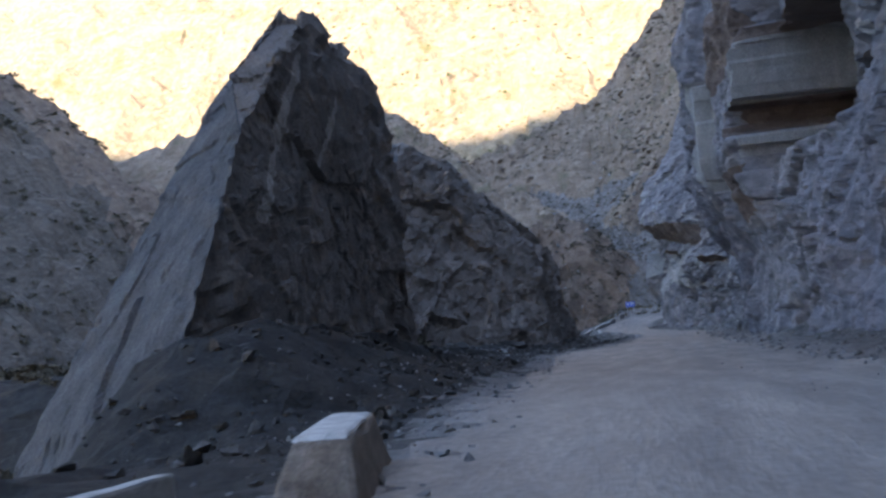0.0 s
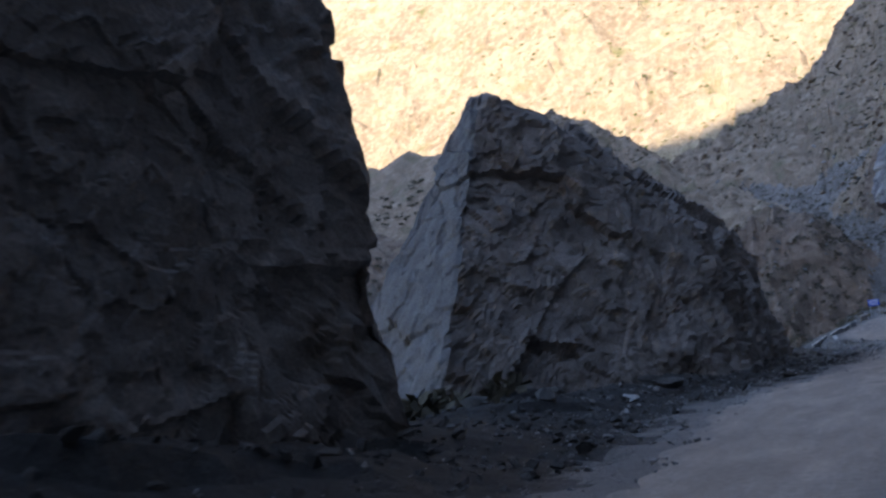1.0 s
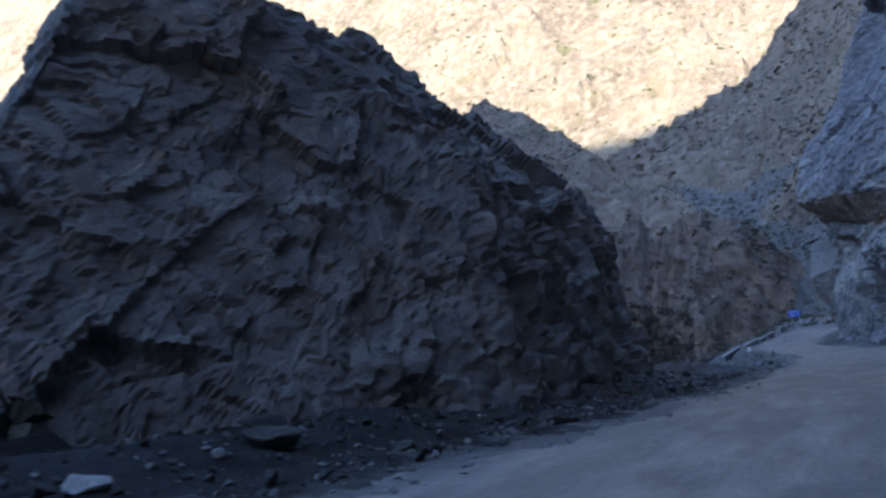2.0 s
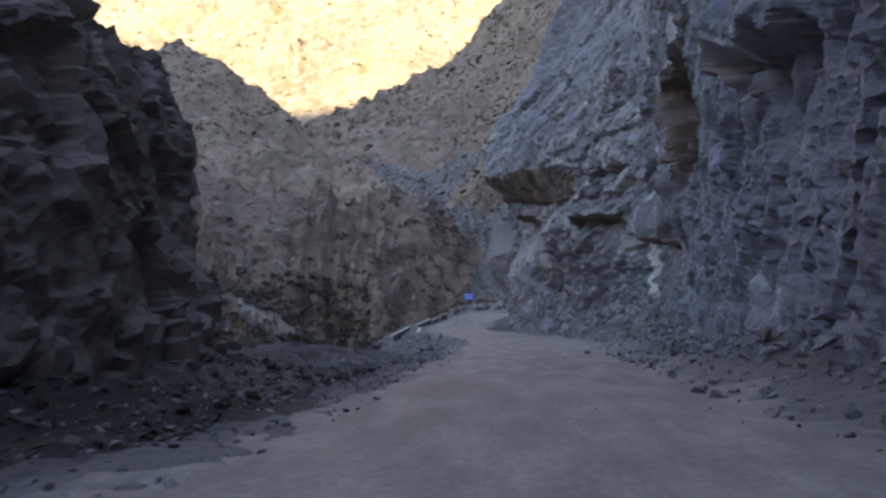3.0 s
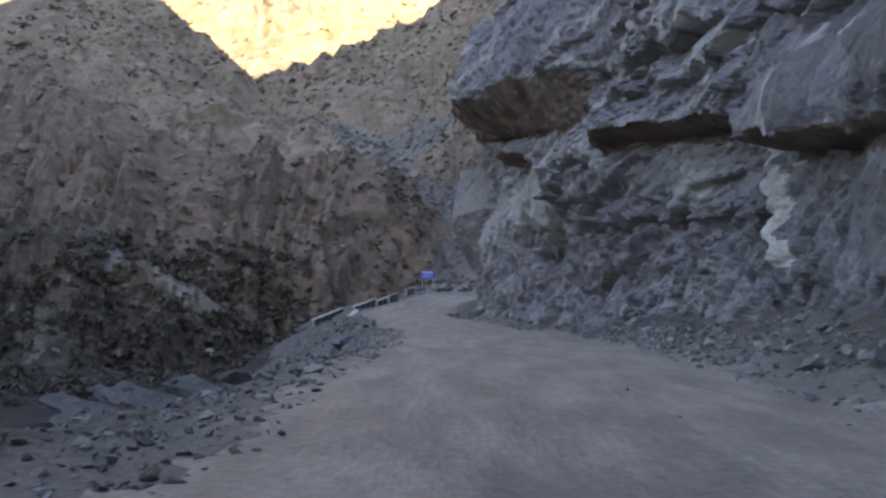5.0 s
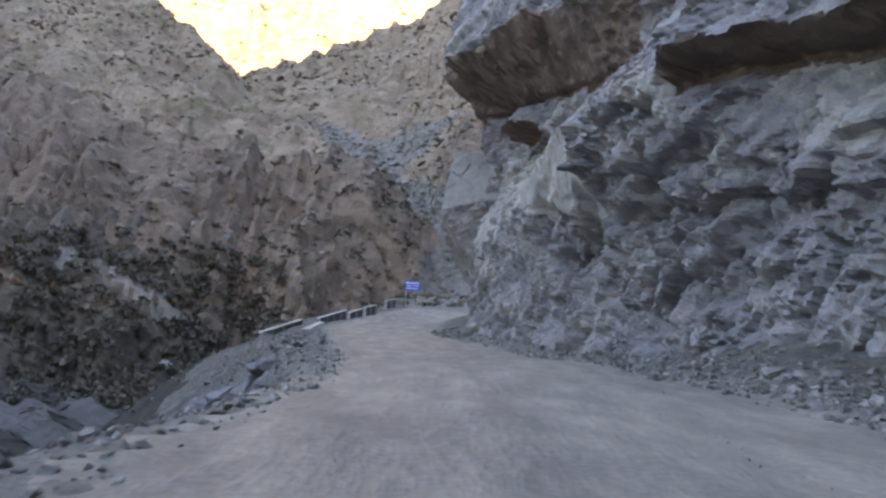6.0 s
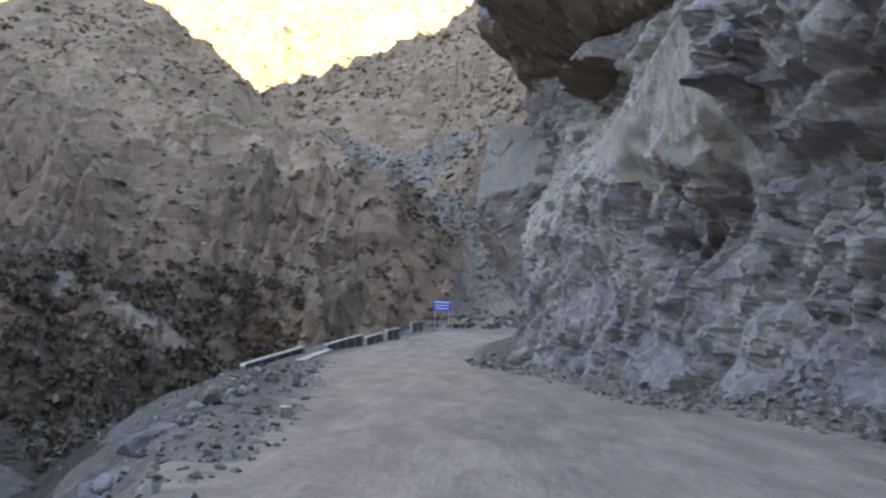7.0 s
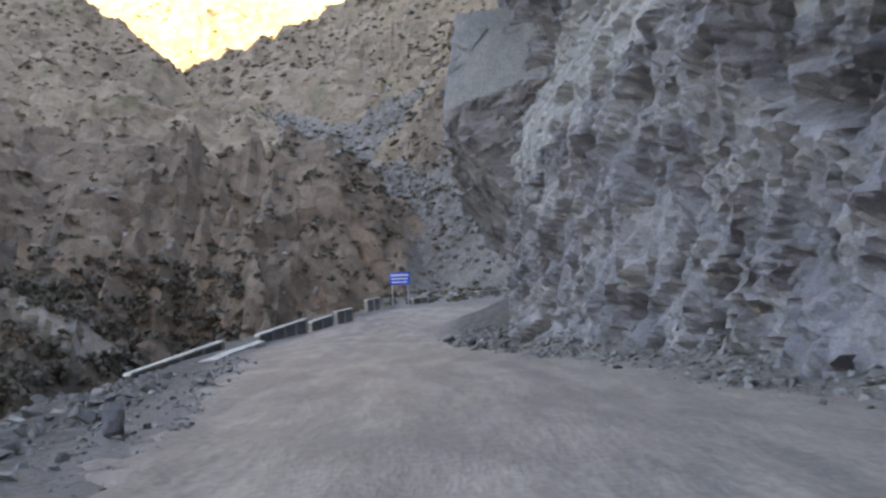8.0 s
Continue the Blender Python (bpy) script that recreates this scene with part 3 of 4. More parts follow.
    rough = 0.55 * soften(rough, 3, 3) + 0.45 * rough - deep * cracks + crisp * (0.19 * facets(np.stack([X * 0.8, lean_v * 1.9, lean_u * 1.1], 1) + 0.3 * q, 37, 0.9) + 0.09 * facets(np.stack([X * 1.5, lean_v * 4.2, lean_u * 2.0], 1) + 0.3 * q, 36, 0.9))
    vein = (np.abs(Y - rib_y - 0.15 * value_noise(p * 1.6, 92)) < 0.42 + 0.4 * value_noise(p * 1.7, 93)) & (Z > 2.6) & (Z < 8.2)
    spot = (np.hypot(Y - 139.8, Z - 2.1) < 0.34 + 0.12 * value_noise(p * 2, 94))
    kind = facets(q * (0.45, 0.45, 0.6), 89, None) + 0.25 * fbm(p * 0.25, 2, 90)
    out -= 0.9 * smooth(0.0, 0.45, fbm(p * (0.3, 0.3, 0.4), 3, 47)) * smooth(114, 120, Y) * (1 - smooth(136, 142, Y)) * smooth(3.2, 4.5, Z) * (1 - smooth(6.6, 8.2, Z))
    out += rough * (1 - calm) * (1 - 0.45 * roof)
    X, Y = X + NX * out, Y + NY * out
    Z = Z + (0.03 + 0.13 * bedded) * (1 - 0.7 * low) * facets(q * (0.8, 0.8, 0.8), 66, 0.4) * (1 - calm)
    pts = np.stack([X, Y, Z], 1)
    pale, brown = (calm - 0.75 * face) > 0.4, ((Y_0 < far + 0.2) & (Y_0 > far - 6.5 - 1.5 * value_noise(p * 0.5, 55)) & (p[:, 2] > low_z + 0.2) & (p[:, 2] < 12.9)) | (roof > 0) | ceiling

    def pick(n, m):
        i = np.arange(len(m))
        a = (i // (len(zs) - 1)) * len(zs) + i % (len(zs) - 1)
        k = np.where(kind[a] < 0.32 + 0.34 * (1 - smooth(90, 104, m[:, 1])) + 0.45 * (1 - smooth(62, 76, m[:, 1])), 3, np.where(kind[a] > 0.86 + 0.3 * (m[:, 2] < 6), 4, 0))
        k = np.where((m[:, 2] < 5.5) & (m[:, 1] > 96) & (kind[a] < 0.62), 3, k)
        near = m[:, 1] + 5 * value_noise(m * 0.12, 50) < 106
        k = np.where(near & (k == 3) & (m[:, 1] + 4 * value_noise(m * 0.15, 22) > 77), 6, np.where(near & (k == 0), 3, k))
        k = np.where(m[:, 2] > 26, np.where(m[:, 1] < 101, 3, 0), k)
        k = np.where(spot[a], 4, k)
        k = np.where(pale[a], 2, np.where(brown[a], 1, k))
        k = np.where(vein[a], 5, np.where(((strip[a] > 0.45) & ~brown[a]) | streak[a], 4, k))
        return k

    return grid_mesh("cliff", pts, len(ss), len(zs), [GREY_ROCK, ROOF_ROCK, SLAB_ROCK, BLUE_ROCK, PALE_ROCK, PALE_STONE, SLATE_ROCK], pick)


cliff = tagged(cliff_mesh(), "tall fractured grey rock cliff with overhanging brown roofs above the road", "cliff", kind="structure")


# ---- hills ----
def hill_front(x, y):
    """Brown spur across the gorge with the gully to its right."""
    ridge = [(-260, 348, 96), (-205, 345, 100), (-165, 343, 102), (-146, 342, 98), (-133, 342, 104), (-105, 340, 104), (-95, 339, 99), (-83, 338, 90), (-70, 336, 73), (-62, 326, 62)]
    knoll = [(-105, 250, 24), (-71, 257, 35.5), (-63, 260, 39.5), (-55, 263, 40.4), (-42, 267, 40.8), (-33, 269, 41.2), (-25.6, 269, 36.9), (-17.6, 264.6, 27.8), (-9.1, 258.7, 18), (-4.6, 249.8, 9), (-2, 238, 3)]
    best = np.full(len(x), -99.0)
    for (ax, ay, az), (bx, by, bz) in list(zip(ridge[:-1], ridge[1:])) + list(zip(knoll[:-1], knoll[1:])):
        t = np.clip(((x - ax) * (bx - ax) + (y - ay) * (by - ay)) / ((bx - ax) ** 2 + (by - ay) ** 2), 0, 1)
        d = np.hypot(x - ax - t * (bx - ax), y - ay - t * (by - ay))
        best = np.maximum(best, az + t * (bz - az) - 1.05 * d - 0.0025 * d * d * 0)
    return best


def hill_right(x, y):
    crest = np.interp(x, [-400, -110, -85, -75, -70, -60, -47, -26, -14, 0, 30, 80, 200], [40, 58, 70, 74, 76, 80, 85, 88, 94, 108, 145, 210, 300])
    return crest - 1.03 * np.abs(350 - y)


def hill_left(x, y):
    crest = np.interp(x, [-900, -600, -260, -225, -183, -150, -100], [150, 135, 122, 112, 72, 44, 10])
    return crest - 0.62 * np.abs(285 - y)


GULLY = [(-42, 322, 1.5), (-30, 314, 4), (-20, 303, 3), (-12.5, 288, 2.4), (-6.5, 280, 3), (0, 270, 5), (2, 255, 9), (3, 240, 11), (3, 215, 12)]
PATCH = [(-26, 312, 3), (-16, 305, 4.5), (-6, 296, 4.5)]
SIDE_SCREE = [(-73, 239, 0.2), (-61, 233.5, 1.1), (-52, 232, 1.6), (-43, 231, 0.5)]


def along(x, y, line):
    """How far outside a band, given by points and half widths, a place lies (inside: minus)."""
    best = np.full(len(x), 999.0)
    for (ax, ay, aw), (bx, by, bw) in zip(line[:-1], line[1:]):
        t = np.clip(((x - ax) * (bx - ax) + (y - ay) * (by - ay)) / ((bx - ax) ** 2 + (by - ay) ** 2), 0, 1)
        best = np.minimum(best, np.hypot(x - ax - t * (bx - ax), y - ay - t * (by - ay)) - aw - t * (bw - aw))
    return best


def hills_z(x, y):
    a, b, c = hill_front(x, y), hill_right(x, y), hill_left(x, y)
    p = np.stack([x, y, 0 * x], 1)
    z = np.maximum(np.maximum(a, b), c)
    z = np.maximum(z, -24)
    q = p + 3 * np.stack([value_noise(p * 0.06, 81), value_noise(p * 0.06, 82), 0 * x], 1)
    g = along(x, y, GULLY)
    bare = smooth(-3, 4, np.minimum(g, along(x, y, SIDE_SCREE)))
    ribs = np.interp(y, [280, 300], [2.1, 0.5]) * (0.6 - np.abs(value_noise(q * (0.085, 0.02, 1), 88)) * 2) + np.interp(y, [280, 300], [1.1, 0.4]) * (0.6 - np.abs(value_noise(q * (0.2, 0.05, 1), 48)) * 2)
    z += 4.0 * fbm(p * 0.022, 3, 83) * (0.4 + 0.6 * bare)
    z += bare * (2.4 * fbm(q * (0.16, 0.11, 1), 3, 44) + 2.6 * ribs + np.interp(y, [285, 300, 325], [1, 0.55, 0.25]) * (3.6 * facets(q * (0.05, 0.04, 1), 84) + 2.2 * facets(q * (0.13, 0.10, 1), 85, 0.6))) + (0.3 + 0.7 * bare) * (0.8 * facets(q * (0.34, 0.28, 1), 86, 0.5) + 0.3 * facets(q * (0.8, 0.7, 1), 46, 0.5))
    frac = np.mod((z + 0.3 * x + 5 * value_noise(p * 0.03, 98)) / 3.8, 1.0)
    z += bare * np.interp(y, [285, 300, 325], [2.6, 1.2, 0.6]) * (smooth(0.5, 0.98, frac) - frac) * (0.6 + 0.6 * value_noise(p * 0.05, 99))
    return z - 3.0 * (1 - smooth(-2, 7, g))


def scree_pick(n, m):
    wob = 4.5 * fbm(m * 0.1, 4, 87) + 1.0
    bare = np.minimum(np.minimum(along(m[:, 0], m[:, 1], GULLY), along(m[:, 0], m[:, 1], PATCH)), along(m[:, 0], m[:, 1], SIDE_SCREE) + 0.5 * wob) + 0.4 * wob < 0
    upper = m[:, 1] + 1.5 * wob > 286 + 0.3 * np.clip(-50 - m[:, 0], 0, 60)
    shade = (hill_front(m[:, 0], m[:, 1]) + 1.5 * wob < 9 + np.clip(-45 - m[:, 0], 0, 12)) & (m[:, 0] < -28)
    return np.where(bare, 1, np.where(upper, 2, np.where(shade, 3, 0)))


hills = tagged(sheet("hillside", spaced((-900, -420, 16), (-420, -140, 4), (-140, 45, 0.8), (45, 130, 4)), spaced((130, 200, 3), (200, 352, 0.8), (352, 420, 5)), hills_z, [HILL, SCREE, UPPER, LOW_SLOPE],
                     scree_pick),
               "brown shrub-dotted hillside with a grey scree gully", "hillside", kind="structure")


def far_z(x, y):
    p = np.stack([x, y, 0 * x], 1)
    q = p + 12 * np.stack([value_noise(p * 0.02, 91), value_noise(p * 0.02, 92), 0 * x], 1)
    z = np.clip((y - 520) * 1.15, -20, 600) + np.clip((y - 560) * 0.35, 0, 400)
    return z + 14 * fbm(p * 0.008, 3, 93) + 10 * facets(q * (0.014, 0.02, 1), 94) + 5 * facets(q * (0.04, 0.06, 1), 95) + 2.5 * facets(q * (0.12, 0.14, 1), 96)


tagged(sheet("far_mountain", spaced((-1500, -420, 14), (-420, 200, 4), (200, 700, 14)), spaced((480, 880, 3.2), (880, 1500, 20)), far_z, [FAR_ROCK]),
       "far mountain wall of pale rock in full sunlight", "mountain", kind="structure")


def behind_z(x, y):
    p = np.stack([x, y, 0 * x], 1)
    return np.minimum((-y - 500) * 1.5, 650 - 0.1 * np.abs(y + 950)) + 30 * fbm(p * 0.005, 4, 97)


# Never in view: added behind the start to keep the sun off the gorge.
tagged(sheet("mountain_behind", np.arange(-1500, 1501, 40.0), np.arange(-1800, -480, 25.0), behind_z, [HILL]),
       "unseen brown mountain added to shade the gorge", "mountain", kind="structure")


# ---- rocks beside the road ----
def cut_rock(name, planes, middle, size, mats, amp, seed, n=90, scale=1.0, veins=()):
    """A rock cut by planes (normal, point, material, roughness), broken up by facets; directions come from a cube of n by n points a side."""
    t = np.linspace(-1, 1, n)
    u, v = np.meshgrid(t, t, indexing="ij")
    u, v, one = u.ravel(), v.ravel(), np.ones(n * n)
    verts, quads = [], []
    for k, d in enumerate([(one, u, v), (-one, v, u), (v, one, u), (u, -one, v), (u, v, one), (v, u, -one)]):
        verts.append(np.stack(d, 1))
        i = np.arange((n - 1) * (n - 1))
        a = (i // (n - 1)) * n + i % (n - 1) + k * n * n
        quads.append(np.stack([a, a + n, a + n + 1, a + 1], 1))
    d = np.concatenate(verts) * size
    c = np.array(middle, float)
    r, which = np.full(len(d), 50.0), np.zeros(len(d), int)
    for k, (nrm, pt, *_) in enumerate(planes):
        nrm = np.array(nrm, float) / np.linalg.norm(nrm)
        f = d @ nrm
        rr = np.where(f > 1e-6, ((np.array(pt) - c) @ nrm) / np.maximum(f, 1e-6), 50.0)
        which = np.where(rr < r, k, which)
        r = np.minimum(r, rr)
    p = c + d * r[:, None]
    q = (p + 0.4 * np.stack([value_noise(p * 0.5, seed + k) for k in range(3)], 1)) * scale
    normals = np.array([np.array(pl[0], float) / np.linalg.norm(pl[0]) for pl in planes])
    away = normals[which]
    kick = amp * (0.9 * facets(q * 0.22, seed + 3) + 0.5 * facets(q * 0.55, seed + 4) + 0.26 * facets(q * 1.3, seed + 5) + 0.13 * facets(q * 2.9, seed + 6))
    kick *= np.array([pl[3] for pl in planes])[which]
    p = p + away * kick[:, None] + 0.12 * amp * np.stack([value_noise(p * 1.5, seed + 20 + k) for k in range(3)], 1)
    q4 = np.concatenate(quads)
    key = np.concatenate(verts).round(5)
    _, first, inverse = np.unique(key, axis=0, return_index=True, return_inverse=True)
    q4 = inverse.ravel()[q4]
    which, p = which[first], p[first]
    ob = new(name)
    ob.location = (c[0], c[1], -0.5)
    side = np.array([pl[2] for pl in planes])[which[q4[:, 0]]]
    c3 = p[q4]
    mc = c3.mean(1)
    for (ay, az), (by, bz), w in veins:
        t = np.clip(((mc[:, 1] - ay) * (by - ay) + (mc[:, 2] - az) * (bz - az)) / ((by - ay) ** 2 + (bz - az) ** 2), 0, 1)
        d = np.hypot(mc[:, 1] - ay - t * (by - ay), mc[:, 2] - az - t * (bz - az))
        side = np.where((side == 0) & (mc[:, 0] > c[0]) & (d < w * (1 + 0.5 * value_noise(mc * 2.0, seed + 9))), 2, side)
    inward = (np.cross(c3[:, 2] - c3[:, 0], c3[:, 3] - c3[:, 1]) * (c3.mean(1) - c)).sum(1) < 0
    q4[inward] = q4[inward][:, ::-1]
    for k, (piece, m) in enumerate(zip(("body", "slab", "vein"), mats)):
        if not (side == k).any():
            continue
        me = bpy.data.meshes.new(piece)
        keep, ids = np.unique(q4[side == k], return_inverse=True)
        me.from_pydata((p[keep] - (c[0], c[1], -0.5)).tolist(), [], ids.reshape(-1, 4).tolist())
        me.materials.append(m)
        new(piece, me).parent = ob
    return ob


tagged(cut_rock("rock_fin", [((0.995, 0, 0.07), (-8.6, 22, 1.0), 0, 0.8), ((-0.44, -0.75, 0.50), (-8.7, 14.2, 0.5), 1, 0.3), ((-1, -0.3, 0.46), (-13.75, 16.8, -1.2), 1, 0.5),
                             ((0.12, 1, 0.08), (-8.5, 31.3, 4), 0, 1), ((0, 0.02, 1), (-9.5, 26, 10.9), 0, 1.2), ((0.1, -0.9, 1), (-9.4, 22.6, 10.3), 0, 0.6), ((0, 0, -1), (0, 0, -4), 0, 1),
                             ((0.25, 0.8, 0.5), (-9.0, 30.6, 10.4), 0, 1)],
                (-10.3, 23.5, 3.5), (3.5, 8, 8), [DARK_ROCK, FIN_SLAB, VEIN_ROCK], 0.4, 101, 115, veins=(((22.7, 9.6), (19.2, 4.4), 0.2), ((24.6, 8.6), (23.2, 6.4), 0.1))),
       "huge leaning dark rock fin with a smooth grey slab side", "rock")

tagged(cut_rock("rock_ridge", [((0.97, 0, 0.24), (-6.0, 60, 0), 0, 1), ((0.7, 0, 0.72), (-8.6, 60, 8), 0, 1), ((0.78, -0.54, 0.32), (-13.7, 41.5, 0), 0, 0.8), ((-0.37, -0.81, 0.46), (-13.7, 41.5, 0), 1, 0.35),
                               ((-1, -0.1, 0.55), (-20, 45.5, 2), 1, 0.6), ((0.79, 0.61, 0.02), (-6.8, 69.5, 3), 0, 1), ((0, -0.1, 1), (-13.8, 49, 12.8), 0, 0.8), ((0.1, 0.1, 1), (-14, 66, 14.2), 0, 1),
                               ((0, 0, -1), (0, 0, -4), 0, 1), ((0.1, 1, 0.3), (-14, 79, 12), 0, 1), ((0.4, 0.5, 0.8), (-11.5, 72, 10.5), 0, 1)],
                (-13.5, 60, 3), (7, 19, 10), [DARK_ROCK, RIDGE_SLAB], 0.65, 131, 130),
       "long dark rock ridge with a pale smooth end face", "rock")


tagged(cut_rock("corner_rock", [((-0.30, -0.82, 0.49), (0.8, 150.9, 10.8), 1, 0.2), ((-1, 0.1, 0.12), (-0.6, 151, 10.4), 0, 0.5), ((-0.15, -0.97, -0.22), (1.0, 150.0, 9.3), 0, 0.6), ((-0.75, -0.1, -0.65), (-0.15, 152, 7.4), 0, 0.8),
                                ((0, -0.2, -1), (1, 152, 5.0), 0, 1), ((0, -0.1, 1), (1, 153, 13.3), 0, 0.5), ((0.1, 1, 0), (2, 159, 10), 0, 1), ((1, 0, 0), (7, 155, 10), 0, 1)],
                (2.0, 154.0, 9.6), (4, 4, 4), [GREY_ROCK, SLAB_ROCK], 0.45, 161, 60),
       "overhanging grey rock block with a smooth pale slab face", "rock")


# ---- loose stones ----
def hull_stone(seed, flat=0.7):
    """Corners and triangles of one angular stone, about 1 across."""
    rnd = random.Random(seed)
    bm = bmesh.new()
    for _ in range(11):
        v = Vector((rnd.gauss(0, 1), rnd.gauss(0, 1), rnd.gauss(0, 1))).normalized() * rnd.uniform(0.38, 0.56)
        bm.verts.new((v.x, v.y * rnd.uniform(0.7, 1), v.z * flat))
    bmesh.ops.convex_hull(bm, input=bm.verts)
    for v in [v for v in bm.verts if not v.link_faces]:
        bm.verts.remove(v)
    bmesh.ops.triangulate(bm, faces=bm.faces)
    bm.verts.index_update()
    vs, fs = np.array([v.co[:] for v in bm.verts]), np.array([[v.index for v in f.verts] for f in bm.faces])
    bm.free()
    return vs, fs


STONES = [hull_stone(900 + k, 0.45 + 0.08 * (k % 5)) for k in range(9)]


def scatter(name, shapes, places, sizes, material, seed, tilt=0.5, squash=None):
    """Many small pieces in one mesh: each place gets a turned copy of one of the shapes."""
    rng = np.random.default_rng(seed)
    allv, allf, base = [], [], 0
    kind = rng.integers(0, len(shapes), len(places))
    for k, (vs, fs) in enumerate(shapes):
        i = np.where(kind == k)[0]
        if not len(i):
            continue
        a, b, c = rng.uniform(0, 6.283, len(i)), rng.normal(0, tilt, len(i)), rng.normal(0, tilt, len(i))
        ca, sa, cb, sb, cc, sc = np.cos(a), np.sin(a), np.cos(b), np.sin(b), np.cos(c), np.sin(c)
        rz = np.zeros((len(i), 3, 3)); rz[:, 0, 0], rz[:, 0, 1], rz[:, 1, 0], rz[:, 1, 1], rz[:, 2, 2] = ca, -sa, sa, ca, 1
        rx = np.zeros((len(i), 3, 3)); rx[:, 0, 0], rx[:, 1, 1], rx[:, 1, 2], rx[:, 2, 1], rx[:, 2, 2] = 1, cb, -sb, sb, cb
        ry = np.zeros((len(i), 3, 3)); ry[:, 1, 1], ry[:, 0, 0], ry[:, 0, 2], ry[:, 2, 0], ry[:, 2, 2] = 1, cc, sc, -sc, cc
        v = np.einsum("nij,kj->nki", rz @ rx @ ry, vs) * sizes[i][:, None, None] + places[i][:, None]
        allv.append(v.reshape(-1, 3))
        allf.append((fs[None] + (np.arange(len(i)) * len(vs))[:, None, None]).reshape(-1, 3) + base)
        base += len(i) * len(vs)
    v, f = np.concatenate(allv), np.concatenate(allf)
    me = bpy.data.meshes.new(name)
    me.vertices.add(len(v)), me.loops.add(f.size), me.polygons.add(len(f))
    me.vertices.foreach_set("co", v.astype(np.float32).ravel())
    me.loops.foreach_set("vertex_index", f.astype(np.int32).ravel())
    me.polygons.foreach_set("loop_start", np.arange(0, f.size, 3, dtype=np.int32))
    me.materials.append(material)
    me.update(calc_edges=True)
    me.validate()
    me.shade_flat()
    return new(name, me)


def cliff_x(y):
    return np.interp(y, CLIFF[:25, 1], CLIFF[:25, 0])


rng = np.random.default_rng(5)


def band(n, y0, y1, near, spread, side, small, large):
    """n stones along the road: side -1 left of its left edge, 1 right of its right edge; near the edge at first, thinning out over spread metres."""
    y = rng.uniform(y0, y1, n)
    off = near + np.abs(rng.normal(0, 1, n)) * spread
    x = left_edge(y) - off if side < 0 else right_edge(y) + off
    if side > 0:
        x = np.minimum(x, cliff_x(y) + 0.3)
    sz = small * (large / small) ** (rng.random(n) ** 2.6)
    return np.stack([x, y, valley_z(x, y) + 0.12 * sz], 1), sz


sets = [band(4200, 0, 120, -0.5, 2.2, -1, 0.03, 0.19), band(3500, 80, 150, -0.4, 1.8, -1, 0.03, 0.2), band(5800, 15, 160, -0.6, 2.0, 1, 0.035, 0.28), band(3200, 60, 158, 1.0, 1.5, 1, 0.06, 0.5),
        band(1500, 30, 80, 1.0, 2.0, -1, 0.05, 0.24), band(900, 0, 130, -3.0, 1.2, 1, 0.02, 0.08), band(5200, 96, 160, -0.1, 1.1, 1, 0.045, 0.32), band(3600, 62, 112, 0.0, 3.0, -1, 0.035, 0.2), band(2300, 97, 142, 1.0, 3.2, -1, 0.06, 0.45)]
my = rng.normal(150.5, 1.8, 420)
mx = right_edge(my) + 0.3 + rng.normal(0, 0.5, 420)
sets.append((np.stack([mx, my, valley_z(mx, my) + 0.3 * np.exp(-((my - 150.5) / 2) ** 2) * rng.random(420)], 1), rng.uniform(0.1, 0.42, 420)))
tagged(scatter("rubble", STONES, np.concatenate([a for a, _ in sets]), np.concatenate([b for _, b in sets]), STONE, 6),
       "loose grey broken stones strewn along the road edges", "rubble", kind="stuff")


# Stones whose dark colour paints in the shade below fin and ridge.
n = 4200
y = rng.uniform(8, 72, n)
x = left_edge(y) - 1.2 - rng.random(n) ** 1.3 * np.interp(y, [8, 20, 34, 42, 50, 72], [6, 5.5, 6, 7, 3.5, 4])
sz = 0.04 * (0.4 / 0.04) ** (rng.random(n) ** 2.8)
tagged(scatter("dark_rubble", STONES, np.stack([x, y, valley_z(x, y) + 0.1 * sz], 1), sz, DARK_STONE, 18), "broken stones at the foot of the rocks, darkened with painted shade", "rubble", kind="stuff")


# ---- shrubs ----
def leaf_shape(seed, n, flat=0.75, leaf=1.0):
    """A dry bush: small bent leaf clumps round a few thin twigs."""
    r = np.random.default_rng(seed)
    vs, fs = [], []
    for k in range(n):
        d = r.normal(0, 1, 3)
        d /= np.linalg.norm(d)
        c = d * r.uniform(0.25, 0.52) * (1, 1, flat)
        c[2] = abs(c[2]) + 0.05
        a, b = r.normal(0, 1, 3), r.normal(0, 1, 3)
        a, b = a / np.linalg.norm(a) * r.uniform(0.1, 0.23) * leaf, b / np.linalg.norm(b) * r.uniform(0.08, 0.17) * leaf
        i = len(vs)
        vs += [c - a, c + b, c + a, c - b + 0.02]
        fs += [(i, i + 1, i + 2), (i, i + 2, i + 3)]
    for k in range(7):
        t = r.uniform(0, 6.283)
        tip = np.array([math.cos(t) * 0.35, math.sin(t) * 0.35, 0.5 * flat])
        side = np.array([-math.sin(t), math.cos(t), 0]) * 0.015
        i = len(vs)
        vs += [-side, side, tip]
        fs += [(i, i + 1, i + 2)]
    return np.array(vs), np.array(fs)


OLIVE = rock_material("dry_olive_leaves", (0.10, 0.088, 0.06), (0.068, 0.06, 0.044), (0.15, 0.13, 0.088), scale=1.0, bump=0.0, island=0.4)
STRAW = rock_material("dry_straw_bush", (0.17, 0.13, 0.075), (0.11, 0.085, 0.05), (0.23, 0.18, 0.11), scale=1.0, bump=0.0, island=0.4)
GREEN = rock_material("green_bush_leaves", (0.13, 0.15, 0.045), (0.08, 0.10, 0.03), (0.18, 0.19, 0.07), scale=0.2, bump=0.0, island=0.4)
